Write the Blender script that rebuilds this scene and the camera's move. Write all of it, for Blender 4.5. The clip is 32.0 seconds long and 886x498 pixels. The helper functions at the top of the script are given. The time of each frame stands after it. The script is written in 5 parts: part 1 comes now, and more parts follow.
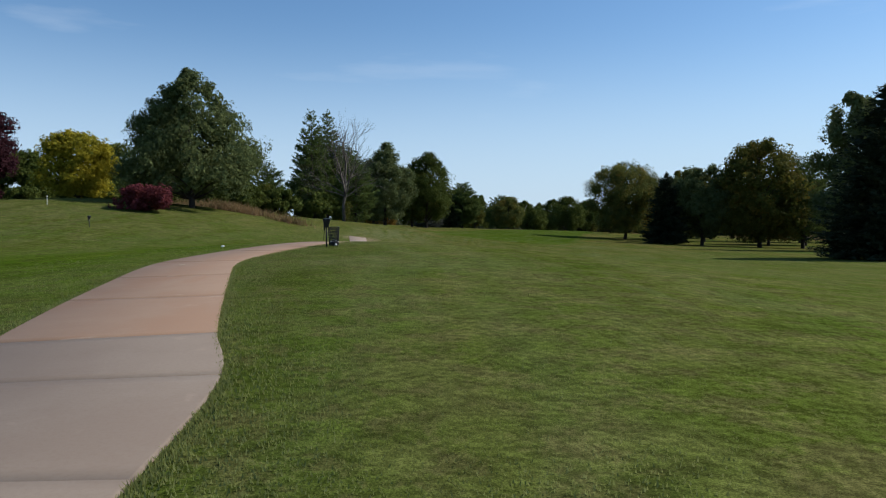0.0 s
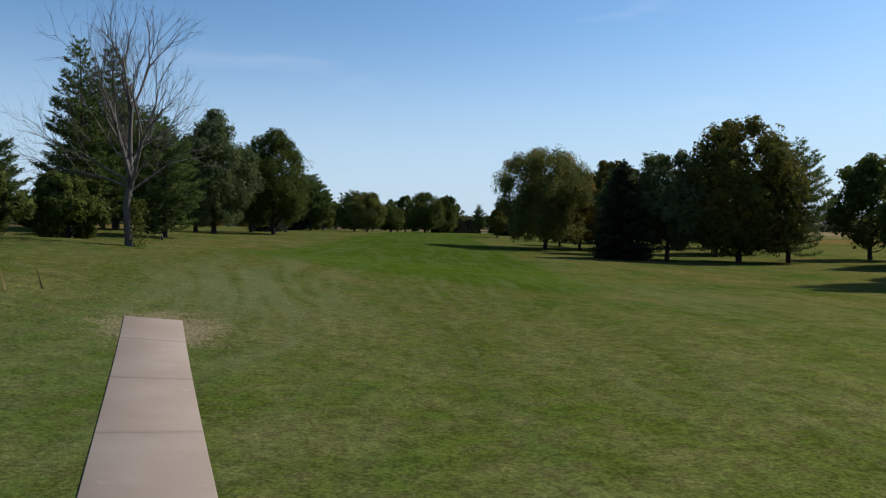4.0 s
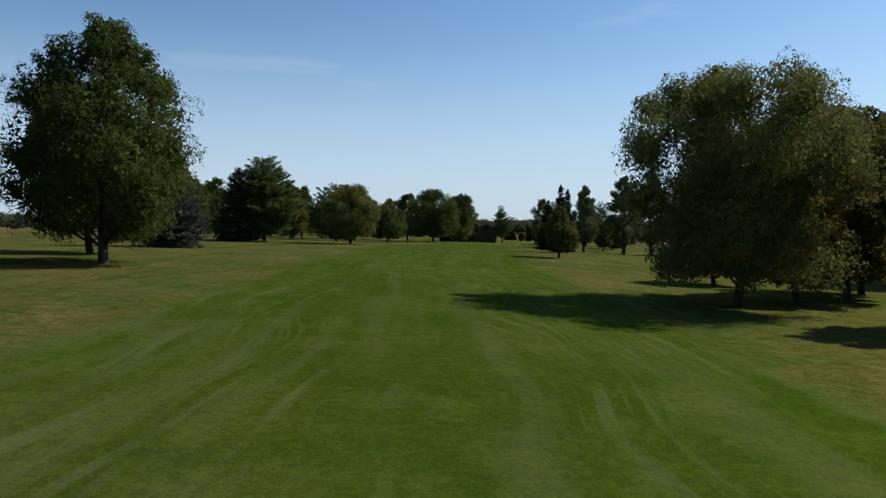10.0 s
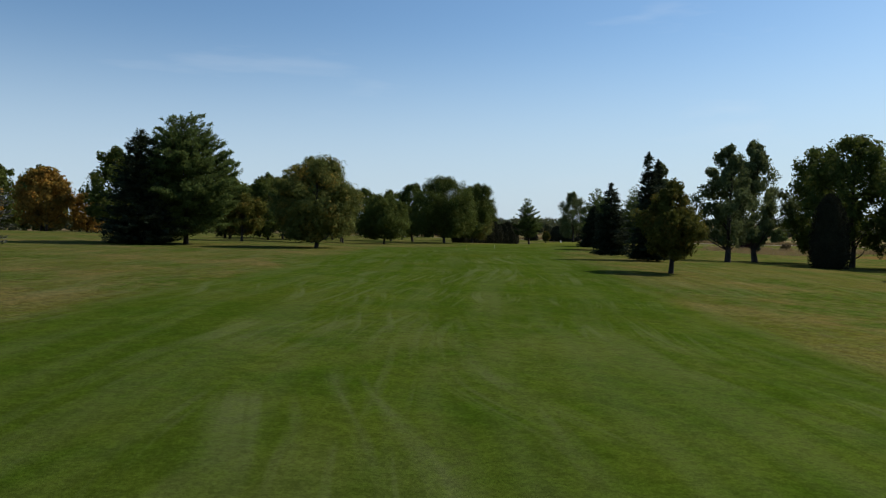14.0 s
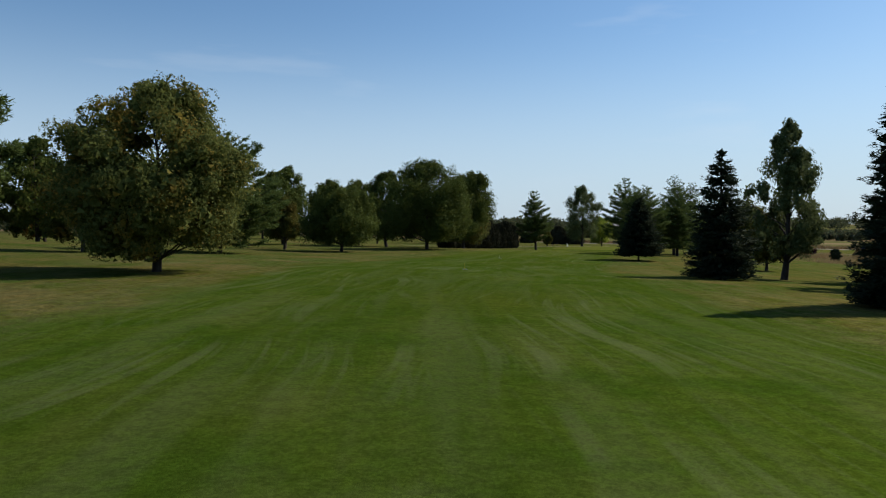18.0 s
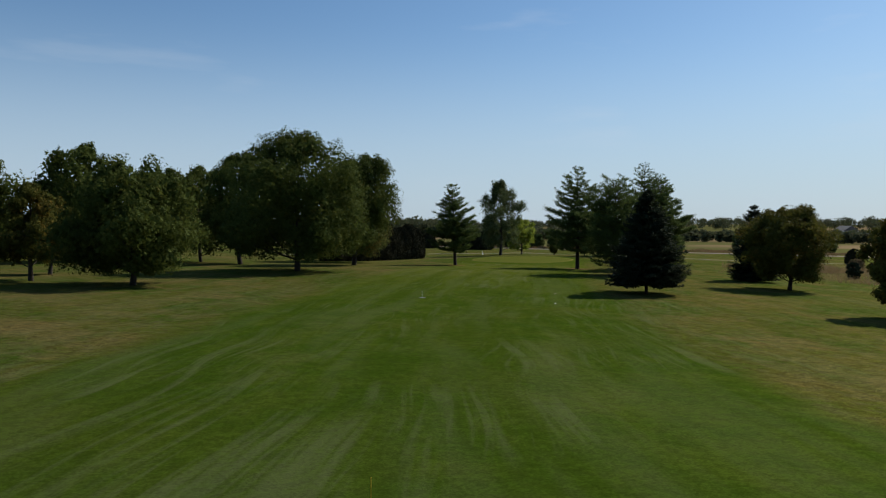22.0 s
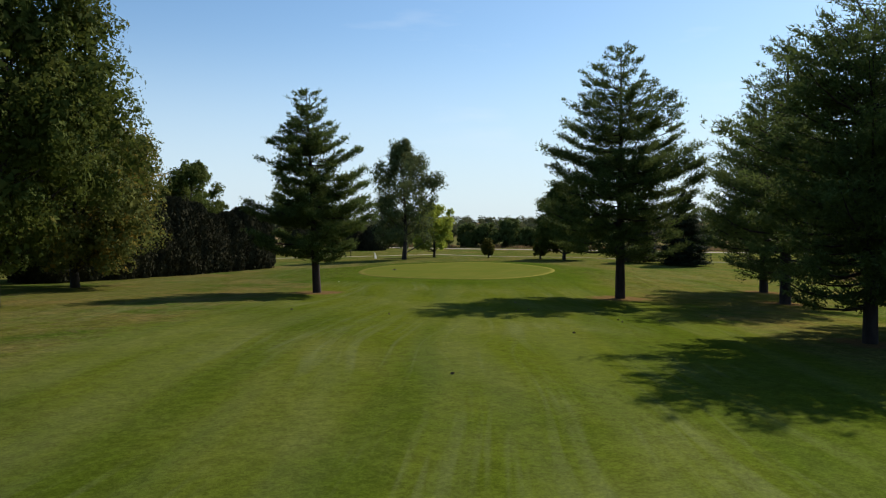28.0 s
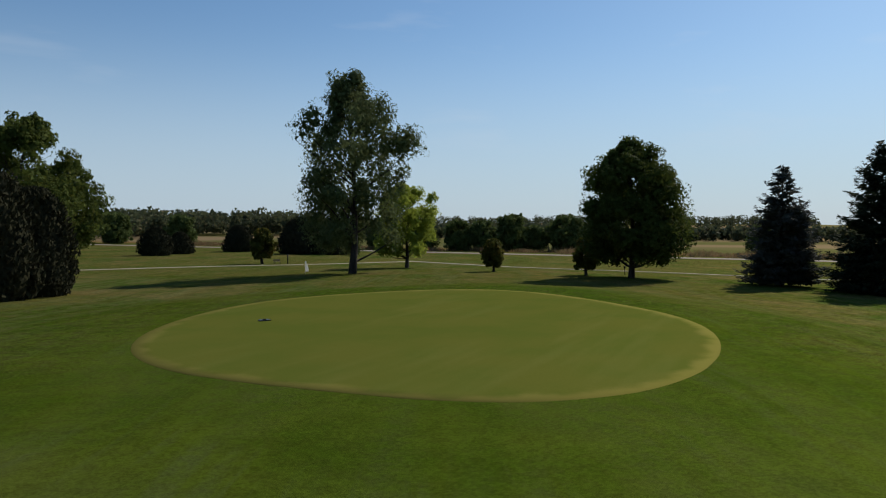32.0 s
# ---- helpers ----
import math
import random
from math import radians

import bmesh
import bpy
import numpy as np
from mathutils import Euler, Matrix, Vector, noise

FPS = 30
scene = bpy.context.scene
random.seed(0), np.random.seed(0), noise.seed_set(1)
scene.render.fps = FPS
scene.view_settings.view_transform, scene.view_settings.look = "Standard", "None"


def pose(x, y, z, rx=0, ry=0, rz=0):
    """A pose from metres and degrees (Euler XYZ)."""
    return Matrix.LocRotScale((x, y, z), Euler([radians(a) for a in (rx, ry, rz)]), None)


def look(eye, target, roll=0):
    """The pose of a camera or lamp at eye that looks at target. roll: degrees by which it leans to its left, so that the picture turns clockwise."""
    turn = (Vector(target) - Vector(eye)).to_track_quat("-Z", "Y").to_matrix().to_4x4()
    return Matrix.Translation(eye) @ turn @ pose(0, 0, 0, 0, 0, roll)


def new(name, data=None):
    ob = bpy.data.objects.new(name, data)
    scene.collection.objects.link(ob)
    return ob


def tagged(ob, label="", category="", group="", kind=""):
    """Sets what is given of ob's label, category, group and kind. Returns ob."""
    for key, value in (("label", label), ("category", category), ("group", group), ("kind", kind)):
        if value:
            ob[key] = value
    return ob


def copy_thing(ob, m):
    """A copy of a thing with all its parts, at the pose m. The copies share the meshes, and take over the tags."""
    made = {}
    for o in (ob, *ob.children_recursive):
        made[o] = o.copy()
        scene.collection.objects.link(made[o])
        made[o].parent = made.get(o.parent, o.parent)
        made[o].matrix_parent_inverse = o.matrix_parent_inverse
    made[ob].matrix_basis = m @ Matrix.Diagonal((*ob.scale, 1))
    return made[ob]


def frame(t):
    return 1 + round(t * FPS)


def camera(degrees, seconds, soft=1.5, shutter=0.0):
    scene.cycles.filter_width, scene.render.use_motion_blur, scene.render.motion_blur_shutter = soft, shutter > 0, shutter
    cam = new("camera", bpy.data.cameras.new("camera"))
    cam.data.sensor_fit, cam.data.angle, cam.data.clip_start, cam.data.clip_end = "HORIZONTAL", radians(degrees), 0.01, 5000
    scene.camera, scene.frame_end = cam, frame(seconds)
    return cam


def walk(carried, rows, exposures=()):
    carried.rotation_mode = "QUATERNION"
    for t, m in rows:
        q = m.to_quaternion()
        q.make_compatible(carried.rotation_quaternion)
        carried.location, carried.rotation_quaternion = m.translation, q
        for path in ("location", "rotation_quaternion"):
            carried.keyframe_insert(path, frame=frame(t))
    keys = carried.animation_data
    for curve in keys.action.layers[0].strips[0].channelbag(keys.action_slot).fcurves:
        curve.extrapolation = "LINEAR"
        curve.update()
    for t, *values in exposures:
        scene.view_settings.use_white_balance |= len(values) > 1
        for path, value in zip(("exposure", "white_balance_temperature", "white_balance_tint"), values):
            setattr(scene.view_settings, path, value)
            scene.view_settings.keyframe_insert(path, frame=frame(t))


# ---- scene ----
cam = camera(64.0, 32.0, soft=1.2)
PATH = [
    (0, (0.243, -2.256, 1.518), (0.248, -0.257, 1.451), 0.0),
    (0.5, (-2.155, 4.997, 1.723), (-2.15, 6.996, 1.655), 0.1),
    (1, (-4.866, 12.044, 2.075), (-4.849, 14.043, 2.008), 0.0),
    (1.5, (-5.995, 20.658, 2.93), (-5.955, 22.657, 2.863), 0.0),
    (2, (-7.037, 27.712, 3.125), (-6.717, 29.686, 3.058), 0.1),
    (2.5, (-7.762, 35.989, 3.155), (-7.281, 37.929, 3.083), 0.1),
    (4.5, (-5.219, 66.59, 3.91), (-4.737, 68.529, 3.83), -0.1),
    (5, (-4.144, 74.227, 3.415), (-3.662, 76.166, 3.342), -0.1),
    (5.5, (-2.706, 81.982, 3.493), (-2.224, 83.922, 3.42), -0.1),
    (6, (-1.325, 89.454, 3.699), (-0.843, 91.394, 3.624), -0.1),
    (6.5, (0.106, 97.133, 3.888), (0.588, 99.073, 3.815), -0.1),
    (7, (1.707, 104.93, 4.016), (2.189, 106.87, 3.944), -0.1),
    (7.5, (3.301, 112.614, 4.075), (3.782, 114.554, 4.003), -0.1),
    (8, (5.197, 120.365, 4.311), (5.677, 122.305, 4.24), -0.1),
    (8.5, (7.004, 127.498, 4.314), (7.481, 129.439, 4.245), -0.1),
    (9, (8.557, 135.668, 4.852), (9.034, 137.609, 4.779), 0.1),
    (9.5, (10.1, 143.84, 4.872), (10.578, 145.781, 4.802), 0.1),
    (10, (11.781, 151.32, 4.942), (12.257, 153.261, 4.871), 0.3),
    (11, (15.349, 167.094, 4.75), (15.819, 169.037, 4.677), 0.3),
    (11.5, (17.105, 174.929, 4.544), (17.571, 176.872, 4.474), 0.1),
    (12, (19.629, 182.504, 4.301), (20.083, 184.451, 4.231), 0.2),
    (13, (22.839, 198.263, 3.953), (23.292, 200.21, 3.881), 0.2),
    (13.5, (24.831, 205.971, 3.791), (25.276, 207.92, 3.721), 0.0),
    (14, (26.314, 213.936, 3.603), (26.76, 215.884, 3.533), 0.1),
    (14.5, (27.866, 221.356, 3.597), (28.31, 223.305, 3.527), 0.1),
    (16.5, (35.204, 251.914, 3.41), (35.694, 253.852, 3.339), 0.1),
    (17, (37.159, 259.55, 3.355), (37.647, 261.488, 3.286), 0.0),
    (17.5, (38.914, 266.851, 3.334), (39.401, 268.789, 3.267), -0.0),
    (18, (40.815, 274.382, 3.461), (41.302, 276.321, 3.392), 0.1),
    (18.5, (42.993, 282.033, 3.555), (43.477, 283.972, 3.487), 0.1),
    (19, (45.052, 289.437, 3.64), (45.546, 291.373, 3.573), -0.0),
    (19.5, (47.113, 296.904, 3.726), (47.639, 298.833, 3.659), -0.0),
    (20, (49.266, 304.068, 3.876), (49.79, 305.997, 3.81), -0.2),
    (20.5, (51.145, 312.2, 4.245), (51.72, 314.114, 4.178), -0.2),
    (21, (53.182, 319.646, 4.534), (53.811, 321.543, 4.465), -0.1),
    (21.5, (55.271, 327.633, 4.547), (55.956, 329.51, 4.479), -0.1),
    (22, (57.708, 335.058, 4.761), (58.487, 336.899, 4.692), -0.0),
    (22.5, (60.224, 342.877, 4.645), (61.068, 344.689, 4.576), 0.1),
    (23, (63.18, 350.264, 3.942), (64.024, 352.075, 3.872), -0.0),
    (23.5, (66.321, 358.011, 3.192), (67.164, 359.823, 3.121), 0.1),
    (24, (69.503, 365.1, 2.975), (70.358, 366.906, 2.906), -0.1),
    (24.5, (72.589, 372.683, 2.789), (73.477, 374.474, 2.72), -0.1),
    (25, (75.742, 380.109, 2.587), (76.72, 381.852, 2.519), -0.1),
    (25.5, (79.159, 387.219, 2.473), (80.135, 388.963, 2.405), -0.1),
    (26, (82.981, 393.841, 2.504), (83.949, 395.59, 2.433), -0.2),
    (26.5, (86.724, 400.491, 2.381), (87.707, 402.231, 2.308), -0.2),
    (28.5, (102.181, 427.31, 1.691), (103.255, 428.996, 1.62), -0.2),
    (29, (106.427, 433.939, 1.664), (107.502, 435.624, 1.592), -0.1),
    (29.5, (110.551, 440.325, 1.728), (111.625, 442.01, 1.655), -0.1),
    (30, (114.763, 446.986, 1.662), (115.843, 448.668, 1.586), 0.2),
    (30.5, (119.13, 453.628, 0.625), (120.212, 455.309, 0.553), -0.0),
    (31, (123.667, 460.319, 0.361), (124.75, 462.0, 0.291), -0.0),
    (31.5, (128.123, 467.068, 0.36), (129.209, 468.745, 0.29), 0.1),
    (32, (133.342, 473.164, 0.337), (134.429, 474.841, 0.269), 0.1),
]
walk(cam, [(t, look(eye, target, roll)) for t, eye, target, roll in PATH],
     exposures=((0, 0.12, 6420, 10), (5, 0.08, 6400, 10), (8, 0.05, 6520, 10), (10, 0.03, 6620, 10), (12.5, 0.06, 6850, 10), (14, 0.03, 6800, 10), (19.5, -0.02, 6680, 10), (21, -0.15, 6680, 10), (23, -0.22, 6680, 10), (25, -0.08, 6750, 10), (26.5, 0.05, 6850, 10), (28.5, 0.36, 7150, 10), (29.6, 0.4, 7250, 10), (31, 0.22, 7000, 10), (32, -0.25, 6700, 10)))

# ---- light ----
SUN_AZ, SUN_EL = radians(74.0), radians(41.0)   # azimuth from +y towards +x
sun_way = Vector((math.sin(SUN_AZ) * math.cos(SUN_EL), math.cos(SUN_AZ) * math.cos(SUN_EL), math.sin(SUN_EL)))
sun = new("sun", bpy.data.lights.new("sun", "SUN"))
sun.data.energy, sun.data.angle, sun.data.color = 4.9, radians(0.55), (1.0, 0.94, 0.84)
sun.matrix_world = look(sun_way * 900, (0, 0, 0))

world = bpy.data.worlds.new("sky")
scene.world = world
world.use_nodes = True
wn, wl = world.node_tree.nodes, world.node_tree.links
wn.clear()
sky = wn.new("ShaderNodeTexSky")
sky.sky_type, sky.sun_disc = "NISHITA", False
sky.sun_elevation, sky.sun_rotation = SUN_EL, SUN_AZ
sky.air_density, sky.dust_density, sky.ozone_density, sky.altitude = 1.0, 0.5, 3.0, 0
w_co = wn.new("ShaderNodeTexCoord")
w_sc = wn.new("ShaderNodeMapping")
w_sc.inputs["Scale"].default_value = (2.2, 5.0, 16.0)
w_sc.inputs["Rotation"].default_value = (0.0, 0.12, 0.5)
w_no = wn.new("ShaderNodeTexNoise")
w_no.inputs["Scale"].default_value, w_no.inputs["Detail"].default_value = 1.3, 6.0
w_rp = wn.new("ShaderNodeMapRange")
w_rp.inputs[1].default_value, w_rp.inputs[2].default_value, w_rp.inputs[4].default_value = 0.60, 0.90, 0.28
w_mx = wn.new("ShaderNodeMix")
w_mx.data_type = "RGBA"
w_mx.inputs["B"].default_value = (7.5, 8.0, 8.6, 1)
w_bg = wn.new("ShaderNodeBackground")
w_bg.inputs["Strength"].default_value = 0.110
w_out = wn.new("ShaderNodeOutputWorld")
wl.new(w_co.outputs["Generated"], w_sc.inputs["Vector"])
wl.new(w_sc.outputs["Vector"], w_no.inputs["Vector"])
wl.new(w_no.outputs["Fac"], w_rp.inputs[0])
wl.new(w_rp.outputs[0], w_mx.inputs["Factor"])
w_tint = wn.new("ShaderNodeMix")
w_tint.data_type, w_tint.blend_type = "RGBA", "MULTIPLY"
w_tint.inputs["Factor"].default_value = 1.0
w_tint.inputs["B"].default_value = (0.75, 0.94, 1.05, 1)
wl.new(sky.outputs["Color"], w_tint.inputs["A"])
wl.new(w_tint.outputs["Result"], w_mx.inputs["A"])
w_xyz = wn.new("ShaderNodeSeparateXYZ")
w_hz = wn.new("ShaderNodeMapRange")
w_hz.interpolation_type = "SMOOTHERSTEP"
w_hz.inputs[1].default_value, w_hz.inputs[2].default_value, w_hz.inputs[3].default_value, w_hz.inputs[4].default_value = -0.02, 0.32, 0.78, 0.0
w_air = wn.new("ShaderNodeMix")
w_air.data_type = "RGBA"
w_air.inputs["B"].default_value = (4.8, 6.0, 7.5, 1)
wl.new(w_co.outputs["Generated"], w_xyz.inputs[0])
wl.new(w_xyz.outputs["Z"], w_hz.inputs[0])
wl.new(w_hz.outputs[0], w_air.inputs["Factor"])
wl.new(w_mx.outputs["Result"], w_air.inputs["A"])
wl.new(w_air.outputs["Result"], w_bg.inputs["Color"])
wl.new(w_bg.outputs["Background"], w_out.inputs["Surface"])


# ---- materials ----
class Nodes:
    """A material and short ways to add nodes to it."""

    def __init__(self, name, rough=0.7):
        self.mat = bpy.data.materials.new(name)
        self.mat.use_nodes = True
        self.tree = self.mat.node_tree
        self.bsdf = self.tree.nodes["Principled BSDF"]
        self.bsdf.inputs["Roughness"].default_value = rough
        self.bsdf.inputs["Specular IOR Level"].default_value = 0.3
        self.geo = self.tree.nodes.new("ShaderNodeNewGeometry")

    def put(self, socket, value):
        if isinstance(value, bpy.types.NodeSocket):
            self.tree.links.new(value, socket)
        elif isinstance(value, tuple) and len(value) == 3 and socket.type == "RGBA":
            socket.default_value = (*value, 1)
        else:
            socket.default_value = value

    def noise(self, scale, detail=4.0, stretch=(1, 1, 1), turn=0.0, rough=0.55, distort=0.0):
        m = self.tree.nodes.new("ShaderNodeMapping")
        m.vector_type = "TEXTURE"
        m.inputs["Rotation"].default_value = (0, 0, turn)
        m.inputs["Scale"].default_value = stretch
        self.tree.links.new(self.geo.outputs["Position"], m.inputs["Vector"])
        n = self.tree.nodes.new("ShaderNodeTexNoise")
        n.inputs["Scale"].default_value, n.inputs["Detail"].default_value = scale, detail
        n.inputs["Roughness"].default_value, n.inputs["Distortion"].default_value = rough, distort
        self.tree.links.new(m.outputs["Vector"], n.inputs["Vector"])
        return n.outputs["Fac"]

    def ramp(self, x, a, b, lo=0.0, hi=1.0):
        n = self.tree.nodes.new("ShaderNodeMapRange")
        n.interpolation_type = "SMOOTHSTEP"
        self.put(n.inputs[0], x)
        for k, v in enumerate((a, b, lo, hi)):
            n.inputs[k + 1].default_value = v
        return n.outputs[0]

    def maths(self, op, a, b=0.0):
        n = self.tree.nodes.new("ShaderNodeMath")
        n.operation = op
        self.put(n.inputs[0], a), self.put(n.inputs[1], b)
        return n.outputs[0]

    def mix(self, f, a, b, blend="MIX"):
        n = self.tree.nodes.new("ShaderNodeMix")
        n.data_type, n.blend_type = "RGBA", blend
        self.put(n.inputs["Factor"], f), self.put(n.inputs["A"], a), self.put(n.inputs["B"], b)
        return n.outputs["Result"]

    def attr(self, name):
        n = self.tree.nodes.new("ShaderNodeAttribute")
        n.attribute_name = name
        return n.outputs["Fac"]

    def bump(self, height, strength, distance):
        n = self.tree.nodes.new("ShaderNodeBump")
        n.inputs["Strength"].default_value, n.inputs["Distance"].default_value = strength, distance
        self.put(n.inputs["Height"], height)
        self.tree.links.new(n.outputs["Normal"], self.bsdf.inputs["Normal"])

    def colour(self, value):
        self.put(self.bsdf.inputs["Base Color"], value)
        return self


def leaf_material(name, dark, light, odd=None, odd_at=0.85, see=0.3, rough=0.75):
    """Leaves: two greens by leaf, a shade by tree, an odd colour on some clumps, and light shining through."""
    n = Nodes(name, rough)
    n.bsdf.inputs["Specular IOR Level"].default_value = 0.05
    isl = n.geo.outputs["Random Per Island"]
    c = n.mix(n.ramp(isl, 0.0, 1.0, 0.16, 0.80), dark, light)
    if odd:
        patch = n.maths("ADD", n.noise(0.35, 2.0), n.maths("MULTIPLY", isl, 0.25))
        c = n.mix(n.ramp(patch, odd_at - 0.1, odd_at + 0.06), c, odd)
    info = n.tree.nodes.new("ShaderNodeObjectInfo")
    c = n.mix(n.ramp(n.noise(0.6, 3.0), 0.35, 0.7, 0.0, 0.35), c, tuple(v * 0.6 for v in dark))
    c = n.mix(n.maths("MULTIPLY", info.outputs["Random"], 0.22), c, light)
    n.colour(c)
    t = n.tree.nodes.new("ShaderNodeBsdfTranslucent")
    n.put(t.inputs["Color"], n.mix(0.35, c, tuple(min(1, v * 1.7) for v in light)))
    m = n.tree.nodes.new("ShaderNodeMixShader")
    m.inputs["Fac"].default_value = see
    out = n.tree.nodes["Material Output"]
    n.tree.links.new(n.bsdf.outputs["BSDF"], m.inputs[1])
    n.tree.links.new(t.outputs["BSDF"], m.inputs[2])
    n.tree.links.new(m.outputs["Shader"], out.inputs["Surface"])
    return n.mat


def bark_material(name, a, b):
    n = Nodes(name, 0.9)
    g = n.noise(3.0, 5.0, (1, 1, 5))
    n.colour(n.mix(n.ramp(g, 0.3, 0.7), a, b))
    n.bump(g, 0.8, 0.05)
    return n.mat


def plain_material(name, colour, rough=0.6, metal=0.0, spread=0.25):
    n = Nodes(name, rough)
    n.bsdf.inputs["Metallic"].default_value = metal
    g = n.noise(9.0, 5.0)
    n.colour(n.mix(n.ramp(g, 0.3, 0.75), tuple(v * (1 - spread) for v in colour), tuple(min(1, v * (1 + spread)) for v in colour)))
    n.bump(n.noise(60.0, 3.0), 0.15, 0.004)
    return n.mat


def turf(n, c):
    """Mown blades: matt, with a broad leaf-coloured gloss that throws light on past them."""
    n.bsdf.inputs["Specular IOR Level"].default_value = 0.0
    c = n.mix(1.0, c, (0.80, 0.79, 0.78), "MULTIPLY")
    n.colour(c)
    g = n.tree.nodes.new("ShaderNodeBsdfGlossy")
    g.inputs["Roughness"].default_value = 0.78
    n.put(g.inputs["Color"], n.mix(1.0, c, (1.45, 1.5, 1.0), "MULTIPLY"))
    m = n.tree.nodes.new("ShaderNodeMixShader")
    m.inputs["Fac"].default_value = 0.26
    n.tree.links.new(n.bsdf.outputs["BSDF"], m.inputs[1])
    n.tree.links.new(g.outputs["BSDF"], m.inputs[2])
    n.tree.links.new(m.outputs["Shader"], n.tree.nodes["Material Output"].inputs["Surface"])


def grass_material():
    n = Nodes("mown_grass", 0.9)
    fw = n.ramp(n.maths("ADD", n.attr("fairway"), n.maths("MULTIPLY", n.noise(0.12, 4.0), 0.5)), 0.5, 0.95)
    big = n.noise(0.045, 5.0)
    mid = n.noise(0.35, 6.0, rough=0.62)
    patch = n.noise(0.16, 6.0, (1, 1.7, 1), radians(-15), 0.62)
    tuft = n.noise(2.2, 6.0, rough=0.72)
    fine = n.noise(9.0, 5.0, rough=0.75)
    blade = n.noise(55.0, 3.0, rough=0.7)
    across, along = n.attr("across"), n.attr("along")

    def lines(freq, long, sway, shift):
        """Soft lines that run along the hole and weave to both sides."""
        w = n.noise(0.022, 2.0, (1, 1, 1), shift)
        x = n.maths("ADD", across, n.maths("MULTIPLY", n.maths("SUBTRACT", w, 0.5), sway))
        c = n.tree.nodes.new("ShaderNodeCombineXYZ")
        n.put(c.inputs[0], x), n.put(c.inputs[1], n.maths("MULTIPLY", along, 1.0 / long))
        c.inputs[2].default_value = shift * 7
        t = n.tree.nodes.new("ShaderNodeTexNoise")
        t.inputs["Scale"].default_value, t.inputs["Detail"].default_value = freq, 3.0
        n.tree.links.new(c.outputs[0], t.inputs["Vector"])
        return t.outputs["Fac"]

    # the rough: olive, with deep green and tan-brown patches some metres wide
    r1 = n.noise(0.085, 7.0, (1, 1.5, 1), radians(-30), 0.66)
    r2 = n.noise(0.13, 7.0, (1, 1.9, 1), radians(25), 0.68)
    rough_c = n.mix(n.ramp(mid, 0.40, 0.60), (0.080, 0.092, 0.018), (0.112, 0.103, 0.028))
    rough_c = n.mix(n.ramp(r1, 0.46, 0.58, 0.0, 0.85), rough_c, (0.042, 0.082, 0.011))
    rough_c = n.mix(n.maths("MULTIPLY", n.ramp(r2, 0.49, 0.62, 0.0, 0.75), n.maths("SUBTRACT", 1.0, n.maths("MULTIPLY", n.attr("start"), 0.5))), rough_c, (0.150, 0.112, 0.044))
    rough_c = n.mix(n.ramp(patch, 0.50, 0.66, 0.0, 0.5), rough_c, (0.122, 0.112, 0.040))
    rough_c = n.mix(n.maths("MULTIPLY", n.attr("start"), 0.7), rough_c, n.mix(n.ramp(mid, 0.40, 0.62), (0.076, 0.110, 0.021), (0.110, 0.132, 0.042)))
    fair_c = n.mix(n.ramp(mid, 0.34, 0.66), (0.041, 0.076, 0.008), (0.060, 0.091, 0.012))
    fair_c = n.mix(n.ramp(big, 0.5, 0.7, 0.0, 0.6), fair_c, (0.074, 0.090, 0.014))
    fair_c = n.mix(n.ramp(patch, 0.50, 0.68, 0.0, 0.6), fair_c, (0.084, 0.104, 0.026))
    fair_c = n.mix(n.maths("MULTIPLY", n.attr("pale"), 0.62), fair_c, n.mix(n.ramp(patch, 0.42, 0.62), (0.108, 0.124, 0.018), (0.130, 0.140, 0.034)))
    c = n.mix(fw, rough_c, fair_c)
    c = n.mix(n.ramp(n.noise(0.09, 6.0, (1, 2.6, 1), radians(-15), 0.62), 0.50, 0.66, 0.0, 0.4), c, n.mix(fw, (0.056, 0.078, 0.010), (0.036, 0.066, 0.007)))
    # pale wheel and mower lines along the hole, broad and faint, with a few sharper ones
    broad = n.ramp(lines(0.50, 16, 9, 0.3), 0.44, 0.66)
    weave = n.ramp(lines(1.1, 26, 16, 1.1), 0.50, 0.68)
    thin = n.ramp(lines(2.2, 30, 11, 2.2), 0.50, 0.68)
    dark = n.ramp(lines(0.34, 18, 8, 3.1), 0.48, 0.64)
    gap = n.ramp(n.noise(0.075, 5.0), 0.40, 0.62)
    c = n.mix(n.maths("MULTIPLY", dark, 0.45), c, n.mix(fw, (0.056, 0.078, 0.012), (0.040, 0.070, 0.008)))
    s = n.maths("MAXIMUM", n.maths("MULTIPLY", broad, 0.42), n.maths("MAXIMUM", n.maths("MULTIPLY", weave, gap), n.maths("MULTIPLY", thin, n.maths("MULTIPLY", gap, 0.75))))
    s = n.maths("MULTIPLY", s, n.ramp(tuft, 0.30, 0.62, 0.5, 1.0))
    c = n.mix(n.maths("MULTIPLY", s, 0.52), c, (0.136, 0.158, 0.074))
    c = n.mix(n.maths("MULTIPLY", n.ramp(n.noise(0.55, 6.0, rough=0.72), 0.56, 0.78, 0.0, 0.5), n.maths("SUBTRACT", 1.0, n.maths("MULTIPLY", fw, 0.85))), c, (0.115, 0.122, 0.048))
    clump = n.ramp(n.maths("ADD", n.noise(1.1, 6.0, rough=0.7), n.maths("MULTIPLY", fine, 0.4)), 0.68, 0.82, 0.0, 0.5)
    c = n.mix(n.maths("MULTIPLY", clump, n.maths("SUBTRACT", 1.0, n.maths("MULTIPLY", fw, 0.94))), c, (0.165, 0.150, 0.066))
